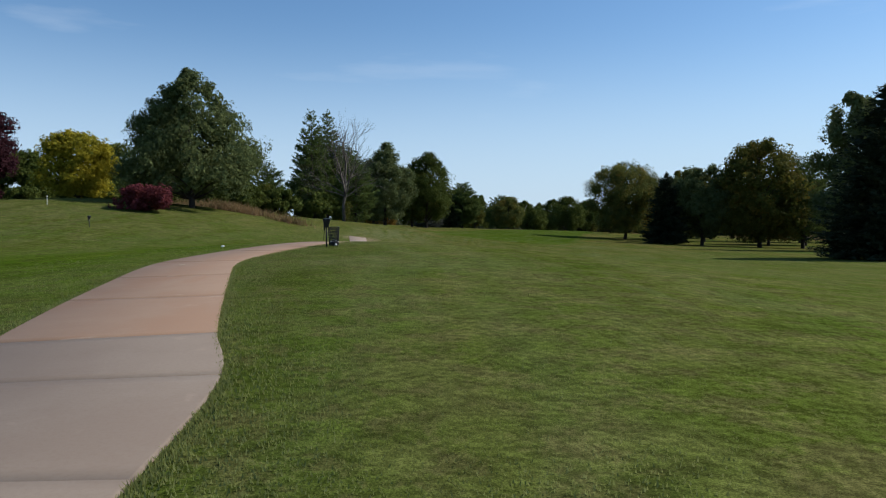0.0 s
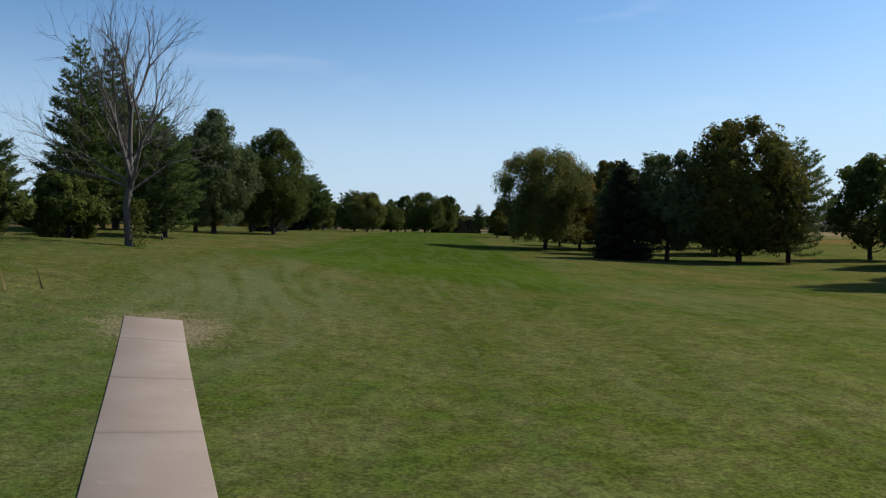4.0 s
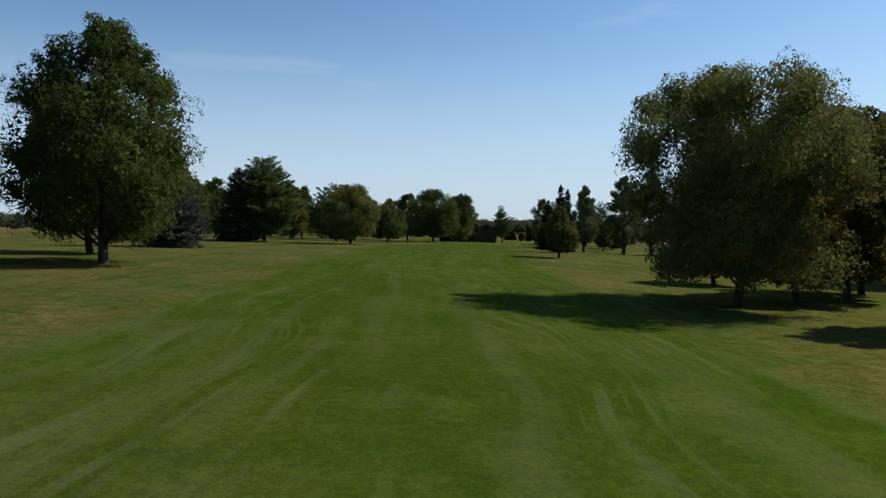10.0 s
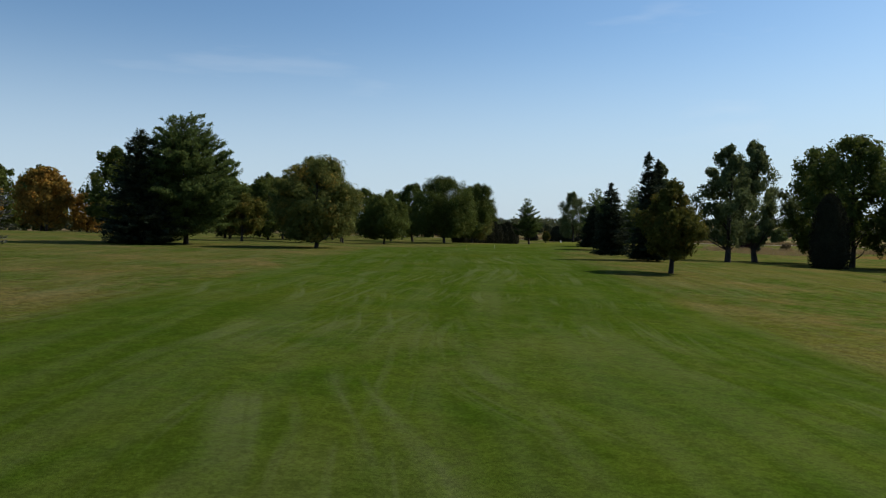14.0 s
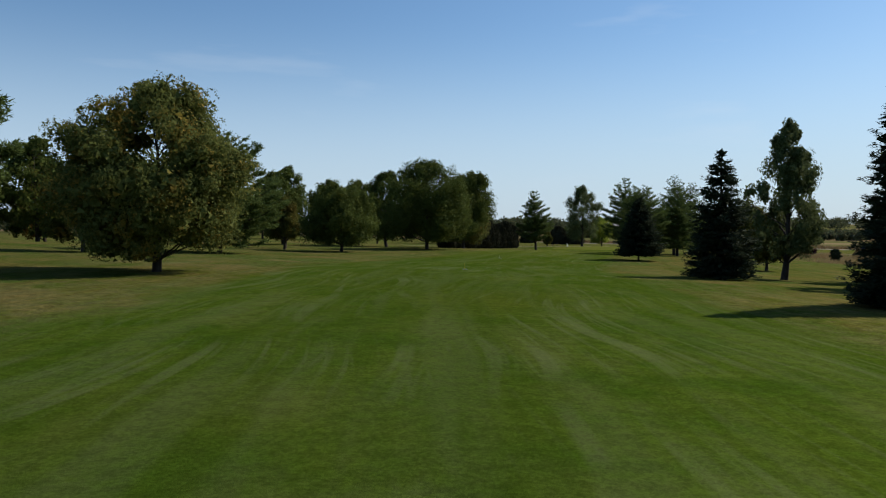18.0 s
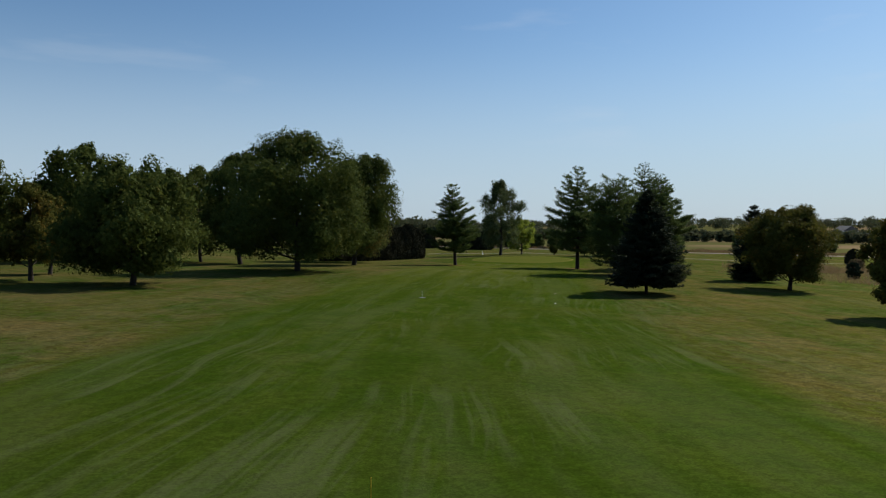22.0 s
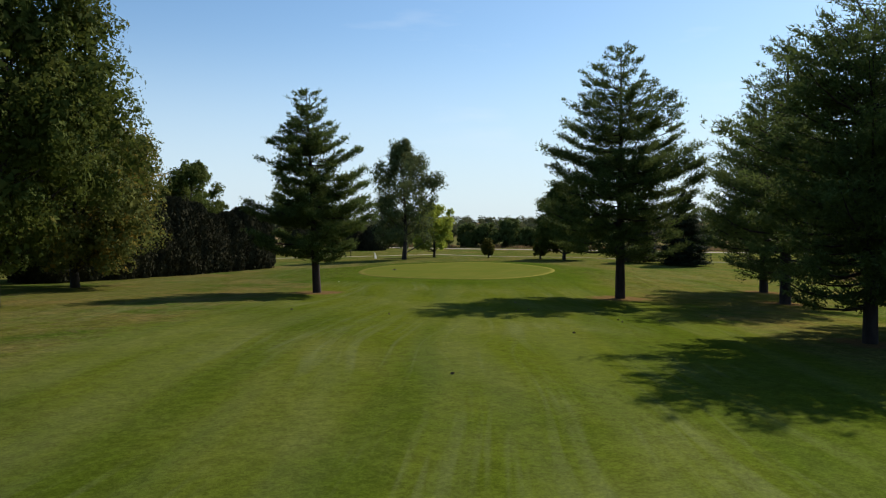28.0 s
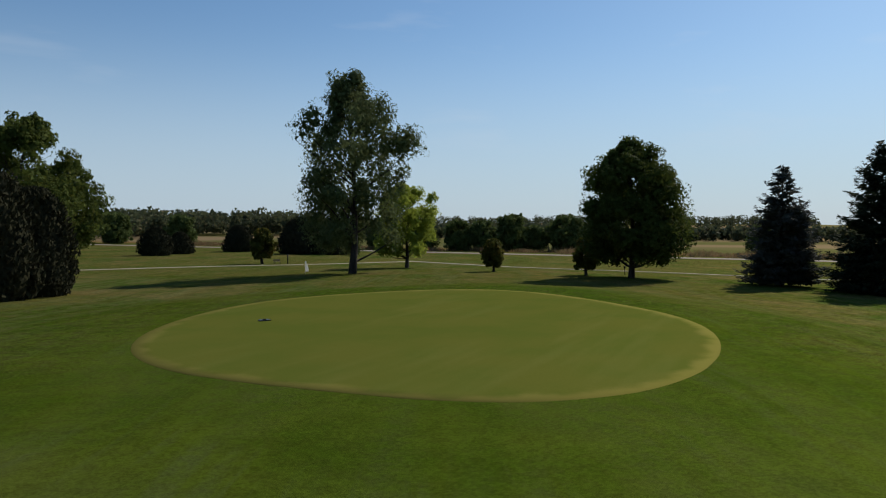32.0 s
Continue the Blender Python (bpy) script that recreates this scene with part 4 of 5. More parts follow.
def column_meshes(seed, h, r, sprays=6000, size=0.22, round_top=0.5):
    """A dense clipped evergreen: upright sprays over a closed body."""
    rng = np.random.default_rng(seed)
    u = rng.random(sprays)
    prof = np.where(u < 0.12, 0.82 + 1.5 * u, np.cos(np.clip((u - 0.12) / 0.88, 0, 1) * np.pi / 2) ** round_top)
    ang = rng.random(sprays) * 2 * np.pi
    rad = r * prof * (1 + 0.10 * np.sin(4 * ang + 6 * u + seed) + 0.06 * np.sin(9 * ang - 11 * u)) * (0.86 + 0.18 * rng.random(sprays))
    p = np.column_stack([rad * np.cos(ang), rad * np.sin(ang), 0.1 + (h - 0.15) * u])
    out = np.column_stack([np.cos(ang), np.sin(ang), np.full(sprays, 0.25)])
    along = unit(out * 0.45 + np.array([0, 0, 0.8]) + rng.normal(0, 0.4, (sprays, 3)))
    across = unit(np.cross(along, out + rng.normal(0, 0.5, (sprays, 3))))
    leafy = cards(rng, p, along, across, size, 0.55)
    zs = np.linspace(0, 1, 9)
    pr = np.where(zs < 0.12, 0.82 + 1.5 * zs, np.cos(np.clip((zs - 0.12) / 0.88, 0, 1) * np.pi / 2) ** round_top)
    body = tube(np.column_stack([0 * zs, 0 * zs, zs * h * 0.97 + 0.02]), r * pr * 0.84 + 0.02, 12)
    return joined([body, leafy])


def evergreen_column(x, y, h, r, seed, label="dense dark columnar arborvitae", name="arborvitae", leaf=None, group="", category="tree", **more):
    return tree_of(name, x, y, None, column_meshes(seed, h, r, **more), None, leaf or L_YEW, label, category, group)


def bare_tree(x, y, h, r, seed):
    rng = np.random.default_rng(seed)
    pieces = []

    def grow(at, way, ln, w, level):
        end = at + way * ln
        mid = (at + end) / 2 + rng.normal(0, 0.04 * ln, 3)
        pieces.append(tube([at, mid, end], [w, w * 0.8, w * 0.55], 7 if level < 2 else 4 if level < 3 else 3))
        if level >= 6 or ln < 0.3:
            return
        count = 4 if level == 0 else rng.integers(2, 4) if level > 3 else rng.integers(3, 5)
        for b in range(count):
            out = unit(np.cross(way, rng.normal(0, 1, 3)))
            new_way = unit(way * rng.uniform(0.75, 1.1) + out * rng.uniform(0.35, 0.8) + np.array([0, 0, 0.22]))
            s = rng.uniform(0.55, 1.0)
            grow(at + (end - at) * s, new_way, ln * rng.uniform(0.55, 0.82), w * 0.55 * rng.uniform(0.7, 1), level + 1)

    grow(np.array([0, 0, -0.3]), np.array([0.02, 0, 1.0]), h * 0.30, 0.42, 0)
    grow(np.array([0, 0, h * 0.26]), np.array([-0.08, 0.05, 1.0]), h * 0.25, 0.26, 1)
    for k in range(7):
        a = k * 0.9 + rng.random()
        grow(np.array([0, 0, h * rng.uniform(0.16, 0.32)]), unit(np.array([math.cos(a), math.sin(a), rng.uniform(0.05, 0.6)])), r * rng.uniform(0.4, 0.62), 0.10, 2)
    verts, quads = joined(pieces)
    verts[:, 2] *= h / verts[:, 2].max()
    flat = np.hypot(verts[:, 0], verts[:, 1])
    verts[:, :2] *= (1 + flat / r * 0.1)[:, None] * r / max(r, flat.max() * 0.92)
    verts[:, 0] += 0.006 * verts[:, 2].clip(0) ** 2
    root = thing("bare_tree", x, y, "leafless dead tree with fine grey twigs", "tree")
    part("trunk", mesh_of("trunk", verts, quads, BARK_GREY, True), None, root)
    # vines and a few suckers low on the trunk
    g = np.random.default_rng(seed + 1)
    n = 500
    p = np.column_stack([g.normal(0.5, 0.35, n), g.normal(0, 0.3, n), g.random(n) * 3.2])
    al = unit(g.normal(0, 1, (n, 3)))
    part("ivy", mesh_of("ivy", *cards(g, p, al, unit(np.cross(al, g.normal(0, 1, (n, 3)))), 0.12), L_OLIVE), None, root)
    return root


def shrub(x, y, h, r, seed, leaf, label, leaves=3500, size=0.14, name="shrub", group=""):
    trunk, crown = broadleaf_meshes(seed, h, r, 0.1, leaves, size, widest=0.4, top=0.4, clumps=45)
    return tree_of(name, x, y, trunk, crown, BARK, leaf, label, "shrub", group)


def again(ob, x, y, turn, grow=1.0, label="", wide=1.0):
    """Another tree of the same kind at another place, turned and scaled."""
    c = copy_thing(ob, pose(x, y, land(x, y), 0, 0, turn))
    c.scale = (grow * wide, grow * wide, grow)
    return tagged(c, label)


# ----- by the first bend of the path -----
broadleaf(-31.4, 88, 17.7, 8.6, 11, L_SILVER, "large silver-green maple tree on the rise", bole=1.6, leaves=20000, size=0.2, widest=0.22, top=1.1, lobes=0.26, clumps=120)
broadleaf(-47.8, 92, 9.2, 5.2, 12, L_YELLOW, "rounded tree with yellow autumn leaves", bole=0.6, leaves=9000, size=0.18, widest=0.5, top=0.5)
broadleaf(-63.5, 92, 15.5, 6.5, 13, L_PLUM, "dark purple-leaved plum tree", bole=1.0, leaves=9000, size=0.22, name="plum_tree")
shrub(-32.9, 77.6, 3.0, 3.2, 14, L_RED, "crimson burning bush on the rise")
bare_tree(-15.2, 111, 17.8, 7.6, 15)
pine_a = pine(-30.1, 164, 25.8, 5.8, 16, "tall dark pine behind the bare tree", tufts=8000, needles=1, length=0.30, slim=0.30, bole=2.0, gap=0.8, widest=0.2)
pine_b = pine(-25.7, 186, 20.2, 7.4, 17, "broad dark pine at the edge of the rough", tufts=9000, needles=1, length=0.30, slim=0.30, bole=1.8, gap=0.85, widest=0.35, blunt=0.6)
again(pine_a, -27.5, 171, 70, 1.04)
again(pine_b, -23.5, 175, 130, 0.88)
again(pine_b, -35, 199, 200, 1.1)
again(pine_b, -36, 146, 250, 0.62)
again(pine_a, -44, 152, 20, 0.6)
again(pine_b, -47, 140, 310, 0.66)
again(pine_b, -52, 176, 15, 0.8)
bush_back = broadleaf(-58, 125, 15, 5.5, 18, L_MAPLE, "leafy tree in the belt behind the rise", bole=0.8, leaves=6000, size=0.28)
again(bush_back, -70, 118, 60, 0.9)
again(bush_back, -42, 118, 100, 0.6)
again(bush_back, -33, 131, 20, 0.5)
again(bush_back, -27, 139, 300, 0.48)
again(bush_back, -38, 126, 180, 0.52)
again(bush_back, -80, 105, 160, 0.95)
thicket = shrub(-66, 110, 6.0, 3.8, 19, L_MAPLE, "dense dark thicket behind the rise", leaves=5000, size=0.22)
for gx, gy, gt, gs in ((-60, 113, 40, 0.95), (-54, 112, 90, 1.05), (-48, 113, 150, 0.9), (-43, 111, 200, 1.0), (-38, 113, 260, 0.95), (-33, 117, 300, 1.0), (-28, 121, 20, 0.9), (-23, 127, 70, 0.95), (-73, 106, 130, 1.1)):
    again(thicket, gx, gy, gt, gs)
again(pine_b, -19, 158, 220, 0.72)
broadleaf(-16.3, 206.5, 24.9, 8.0, 21, L_SILVER, "tall ovate maple tree with silvery leaves", bole=2.2, leaves=18000, size=0.22, widest=0.3, top=0.8, lobes=0.12, clumps=120)
broadleaf(-4.6, 229.4, 25.0, 9.2, 22, L_MAPLE, "tall ovate maple tree beside the fairway", bole=2.4, leaves=28000, size=0.175, widest=0.33, top=0.7, lobes=0.15, clumps=130)
maple_c = broadleaf(-10, 248, 21, 7.6, 23, L_MAPLE, "large leafy maple tree behind its neighbour", bole=2.2, leaves=10000, size=0.3, widest=0.35, top=0.65)
again(maple_c, -21, 221, 80, 1.05)
again(maple_c, -32, 232, 140, 0.95)

# ----- the grove beside the first half of the fairway -----
broadleaf(55.3, 210.4, 23.8, 11.0, 31, L_WILLOW, "broad olive-green tree with yellowing top", bole=2.6, leaves=46000, size=0.155, widest=0.6, top=0.36, lobes=0.22, clumps=150)
broadleaf(66.3, 215.5, 17.5, 6.0, 32, L_ORANGE, "tree turning orange beside the olive one", bole=2.0, leaves=8000, size=0.26)
broadleaf(69.5, 234.5, 11.8, 4.8, 45, L_WILLOW, "small tree with low-hanging olive leaves", bole=1.2, leaves=10000, size=0.17, widest=0.4, top=0.6)
oak_b = broadleaf(75.5, 218.5, 22.5, 7.2, 33, L_OLIVE, "tall tree with turning olive leaves", bole=2.4, leaves=12000, size=0.27, widest=0.45, top=0.5)
again(oak_b, 85, 226, 120, 0.95)
broadleaf(66.6, 196, 19.0, 5.6, 34, L_SILVER, "upright tree with thin grey-green leaves", bole=2.2, leaves=9000, size=0.24, lobes=0.26)
spruce(57, 177, 18.0, 6.4, 35, label="dense dark spruce at the grove's edge", sprays=11000, size=0.34)
broadleaf(66.5, 177.7, 20.8, 7.4, 36, L_SILVER, "round-headed leafy tree at the grove's edge", bole=2.6, leaves=12000, size=0.25, widest=0.5, top=0.5)
broadleaf(80, 175, 27.4, 11.6, 37, L_OLIVE, "huge dense tree with olive leaves", bole=2.0, leaves=18000, size=0.28, widest=0.4, top=0.5, clumps=130)
pine(90.5, 174.5, 23.0, 7.6, 38, "wide pine with spreading tiers", tufts=9000, needles=1, length=0.32, slim=0.30, gap=0.75, widest=0.45, blunt=0.5)
broadleaf(72, 120, 28.0, 7.2, 39, L_SILVER, "tall airy tree with sparse outer leaves", bole=3.0, leaves=12000, size=0.24, lobes=0.22, clumps=110)
spruce(47.5, 73, 18.6, 7.2, 42, label="large dark spruce near the first tee", sprays=11000, size=0.34)
spruce(77, 128, 17.5, 6.6, 40, label="dark spruce beside the airy tree", sprays=8000, size=0.36)
grove = broadleaf(103, 268, 22, 8.5, 41, L_MAPLE, "leafy tree deep in the grove", bole=2.6, leaves=8000, size=0.32)
for gx, gy, gt, gs in ((96, 205, 30, 0.95), (112, 215, 90, 1.0), (108, 240, 150, 0.9), (120, 185, 200, 1.05), (110, 160, 260, 0.95), (128, 250, 310, 1.0), (98, 152, 10, 0.9)):
    again(grove, gx, gy, gt, gs)

# ----- the middle of the hole -----
broadleaf(68.9, 285.6, 10.7, 3.6, 51, L_OLIVE, "small young tree with olive leaves on a thin trunk", bole=1.9, leaves=8000, size=0.17, widest=0.35, top=0.8, clumps=70)
spruce(80.3, 311.2, 16.4, 3.2, 52, label="slim dark spruce in a pair", sprays=6000, size=0.26, group="spruce pair")
spruce(82.6, 312.6, 15.6, 2.6, 53, label="slim dark spruce in a pair", sprays=5000, size=0.26, group="spruce pair")
spruce(90.4, 344, 14.6, 4.3, 54, label="dark cone-shaped spruce beside the rough", sprays=7000, size=0.28)
airy = broadleaf(104.9, 351.2, 20.7, 5.1, 55, L_SILVER, "tall airy tree with light between its limbs", bole=3.0, leaves=8500, size=0.2, lobes=0.36, clumps=95, widest=0.38, top=0.8)
again(airy, 107.6, 331, 110, 1.08, wide=1.18)
again(airy, 126.6, 348.6, 200, 1.3, wide=1.1)
column = evergreen_column(119.3, 319, 13.0, 3.3, 56, group="arborvitae columns")
again(column, 107.5, 286, 90, 0.9)
mid = broadleaf(138, 334, 27.0, 9.2, 57, L_MAPLE, "tall leafy tree behind the arborvitae", bole=2.6, leaves=9000, size=0.3)
again(mid, 146, 352, 70, 1.0)
again(mid, 140, 318, 140, 0.95)
again(mid, 152, 330, 260, 0.9)
spruce(-5.4, 287.5, 19.4, 6.8, 58, L_BLUE, "grey-blue spruce with a wide skirt", sprays=12000, size=0.3)
spruce(4.2, 338, 18.6, 7.0, 59, label="dark dense spruce joined to a pine", sprays=9000, size=0.36, power=0.7)
pine(10.5, 342, 21.4, 9.4, 60, "broad dark pine with heavy tiers", tufts=24000, needles=1, length=0.38, slim=0.30, gap=0.55, widest=0.3, blunt=0.56, bole=2.2)
back = broadleaf(-20, 436, 26, 9.5, 61, L_MAPLE, "leafy tree across the dry meadow", bole=1.5, leaves=6000, size=0.4)
again(back, -50, 470, 60, 0.9)
again(back, -9, 452, 40, 0.93)
again(back, 22, 470, 140, 0.92)
tan = broadleaf(-40, 440, 19.5, 8, 62, L_ORANGE, "yellowing tree across the dry meadow", bole=1.0, leaves=5000, size=0.36)
again(tan, -62, 446, 120, 1.1)
again(tan, -33, 456, 30, 0.7)
again(back, -57, 455, 170, 0.82)
again(tan, -14, 476, 200, 0.9)
again(back, 7, 476, 250, 0.93)
broadleaf(32.2, 336.1, 15.8, 7.3, 63, L_WILLOW, "broad round tree with dark leaves and lighter rim", bole=1.5, leaves=24000, size=0.175, widest=0.42, top=0.5, lobes=0.05, clumps=130)
broadleaf(18, 374.5, 11.2, 5.0, 64, L_OLIVE, "round tree with brownish leaves", bole=1.8, leaves=7000, size=0.22)
pine(33.8, 393, 19.2, 11.6, 65, "spreading pine with a leaning fork", tufts=26000, needles=2, length=0.27, slim=0.24, gap=1.0, widest=0.3, blunt=0.7, bole=2.2)
bronze = broadleaf(45.0, 434.5, 12.2, 3.9, 66, L_OLIVE, "slender young tree with reddish-brown leaves", bole=2.6, leaves=9000, size=0.18, widest=0.3, top=0.8, lobes=0.22, clumps=80, group="pair of slender trees")
again(bronze, 45.5, 448.8, 100, 0.95)
broadleaf(56.5, 425.7, 15.4, 8.6, 67, L_MAPLE, "round dark maple tree beside the fairway", bole=2.0, leaves=16000, size=0.22, widest=0.4, top=0.5, clumps=120)
broadleaf(80.9, 451, 23.4, 11.6, 68, L_MAPLE, "large spreading maple tree", bole=2.8, leaves=36000, size=0.175, widest=0.36, top=0.66, lobes=0.16, clumps=140)
broadleaf(97.6, 476.5, 23.2, 8.8, 69, L_MAPLE, "tall dense maple tree near the green", lean=(2.0, -1.0), bole=2.8, leaves=24000, size=0.19, widest=0.45, top=0.45, clumps=120)
broadleaf(75.7, 482, 22.8, 7.6, 70, L_MAPLE, "tall maple tree behind the large one", bole=2.6, leaves=10000, size=0.27)
broadleaf(104.5, 500, 21.0, 9.0, 71, L_WILLOW, "broad tree with yellow-green leaves before the clipped row", bole=2.2, leaves=16000, size=0.24, widest=0.45, top=0.5, clumps=120)
left = broadleaf(66, 555, 24.5, 9.6, 72, L_MAPLE, "leafy tree far across the next fairway", bole=2.4, leaves=7000, size=0.34)
again(left, 27.0, 499.0, 60, 1.04, wide=0.85)
again(left, 68.9, 492.5, 200, 0.85, wide=0.85)
again(left, 46, 492, 120, 0.98, wide=0.85)
for gx, gy, gt, gs in ((18, 520, 180, 1.0), (40, 545, 240, 0.8), (88, 580, 300, 0.8), (10, 455, 20, 0.86), (150, 664, 90, 0.95), (132, 672, 10, 0.85)):
    again(left, gx, gy, gt, gs)
broadleaf(138.5, 602, 25.0, 8.4, 73, L_MAPLE, "tall leafy tree behind the clipped row", bole=2.0, leaves=13000, size=0.28)
hedge_tree = evergreen_column(137, 545, 9.6, 3.3, 74, "dense dark evergreen in a clipped row", "hedge_evergreen", group="evergreen row", sprays=6500, size=0.24, round_top=0.35)
for k in range(1, 11):
    again(hedge_tree, 137 - 3.5 * k, 545 - 3.3 * k, 37 * k, 1.0 + 0.10 * math.sin(k * 1.7) + 0.02 * k)

# ----- round the green -----
pine(122.5, 481.1, 18.4, 5.7, 81, "white pine with open tiers beside the green", tufts=11000, needles=7, length=0.20, slim=0.12, gap=0.82, bole=3.3, widest=0.2, lean=(-0.7, 0.3))
pine(144.3, 465.0, 21.8, 7.3, 82, "large white pine with open tiers beside the green", tufts=12500, needles=7, length=0.21, slim=0.12, gap=1.18, bole=4.3, widest=0.28, blunt=0.7, inside=1.0)
pine(135, 439.2, 16.8, 6.6, 83, "full dark pine in the clump", tufts=12000, needles=3, length=0.22, slim=0.18, gap=0.62, bole=2.4, widest=0.45, blunt=0.5)
pine(146.5, 441, 18.4, 5.6, 84, "open-tiered pine in the clump", tufts=11000, needles=3, length=0.22, slim=0.18, gap=1.0, bole=2.6, widest=0.3)
pine_q = pine(166.9, 466.2, 22.0, 7.0, 85, "tall pine behind the clump", tufts=7500, needles=3, length=0.23, slim=0.18, gap=0.75, bole=2.8)
again(pine_q, 155.2, 456.4, 140, 1.04)
spruce(116, 407.1, 13.0, 5.3, 86, label="dark spruce with branches to the ground", sprays=13000, size=0.28, skirt=1.5, power=0.8)
spruce(156, 428, 13.4, 4.5, 87, label="dark spruce beside a round tree", sprays=7000, size=0.3)
broadleaf(145.5, 411.3, 12.8, 6.4, 88, L_OLIVE, "round-headed tree with bronze leaves", bole=1.9, leaves=14000, size=0.2, widest=0.5, top=0.4, lobes=0.06, clumps=110, name="linden_tree")
broadleaf(126.7, 381.7, 10.5, 3.6, 89, L_OLIVE, "young tree with bronze leaves", bole=1.8, leaves=6000, size=0.2)
shrub(192, 436, 3.6, 1.5, 90, L_SPRUCE, "small dark evergreen bush", leaves=1800)
broadleaf(174.3, 558.5, 27.3, 8.4, 91, L_SILVER, "tall ash tree with upswept limbs and gaps", bole=2.2, leaves=16000, size=0.2, widest=0.46, top=0.55, lobes=0.24, clumps=130, name="ash_tree")
broadleaf(191.6, 574, 14.2, 5.4, 92, L_LIME, "small tree with lime-yellow leaves", bole=2.4, leaves=7000, size=0.22, lobes=0.25, clumps=60, name="locust_tree")
broadleaf(194.5, 528.5, 16.0, 6.0, 93, L_MAPLE, "pear-shaped linden tree with dense leaves", bole=1.7, leaves=16000, size=0.2, widest=0.32, top=0.8, lobes=0.1, clumps=130, name="linden_tree")
young = broadleaf(190.5, 549, 4.5, 1.5, 94, L_OLIVE, "small young tree with a round head", bole=0.7, leaves=2500, size=0.12, name="young_tree")
again(young, 193.5, 534.6, 120, 1.05)
again(young, 179, 608.5, 200, 1.6)
spruce(201.4, 514.9, 12.2, 3.9, 95, L_BLUE, label="blue-green spruce with an open top", sprays=7000, size=0.28, ragged=0.3)
spruce(203, 506.1, 13.8, 5.0, 96, label="dark spruce with spreading branches", sprays=8000, size=0.3, ragged=0.25)
dome = evergreen_column(198, 686, 8.0, 4.7, 97, "dark dome-shaped evergreen by the road", "dome_evergreen", round_top=0.5, sprays=3500, size=0.35)
again(dome, 170, 664, 50, 0.9)
again(dome, 208, 662, 100, 1.3)
again(dome, 215, 655, 200, 1.15)
again(dome, 178, 673, 20, 0.75)
hedgerow = broadleaf(266, 668, 10.5, 5.4, 98, L_ROADSIDE, "leafy tree in the roadside hedgerow", bole=0.2, leaves=4000, size=0.34, name="roadside_tree", widest=0.4, top=0.5)
for gx, gy, gt, gs in ((273, 664, 50, 1.0), (281, 658, 90, 1.2), (287, 654, 130, 0.85), (295, 648, 170, 1.2), (302, 640, 210, 0.9), (258, 676, 250, 0.8), (248, 690, 290, 0.9), (312, 628, 330, 0.8), (330, 600, 20, 0.9), (352, 570, 60, 0.85), (235, 712, 110, 0.95), (200, 770, 150, 1.2), (180, 800, 190, 1.3), (150, 812, 230, 1.1)):
    again(hedgerow, gx, gy, gt, gs)


def far_woods():
    """Belts of trees on the horizon, too far to tell apart."""
    rng = np.random.default_rng(7)
    pts = []
    for a0, a1, d0, d1, hh, n in ((-60, -8, 560, 760, 17, 330), (-8, 14, 470, 640, 17, 150), (8, 24, 560, 700, 20, 260), (24, 42, 480, 640, 11, 260), (42, 80, 480, 640, 9, 460), (80, 130, 500, 800, 11, 300), (-120, -60, 420, 600, 14, 240), (20, 60, 1100, 1500, 20, 320), (-30, 20, 1000, 1500, 22, 320)):
        a, d = np.radians(rng.uniform(a0, a1, n)), rng.uniform(d0, d1, n)
        x, y = 110 + d * np.sin(a), 440 + d * np.cos(a)
        h = hh * rng.uniform(0.6, 1.15, n)
        pts.append(np.column_stack([x, y, land_at(x, y), h]))
    pts = np.concatenate(pts)
    per = 95
    c = np.repeat(pts, per, axis=0)
    k = len(c)
    w = unit(rng.standard_normal((k, 3)))
    p = c[:, :3] + w * np.column_stack([c[:, 3] * 0.42] * 2 + [c[:, 3] * 0.42]) * rng.random((k, 1)) ** 0.4
    p[:, 2] += c[:, 3] * 0.5
    al = unit(rng.standard_normal((k, 3)))
    v, q = cards(rng, p, al, unit(np.cross(al, rng.standard_normal((k, 3)))), 1.5, 0.8)
    return tagged(new("far_woods", mesh_of("far_woods", v, q, L_FAR)), "distant belts of trees along the horizon", "woods", kind="stuff")


far_woods()


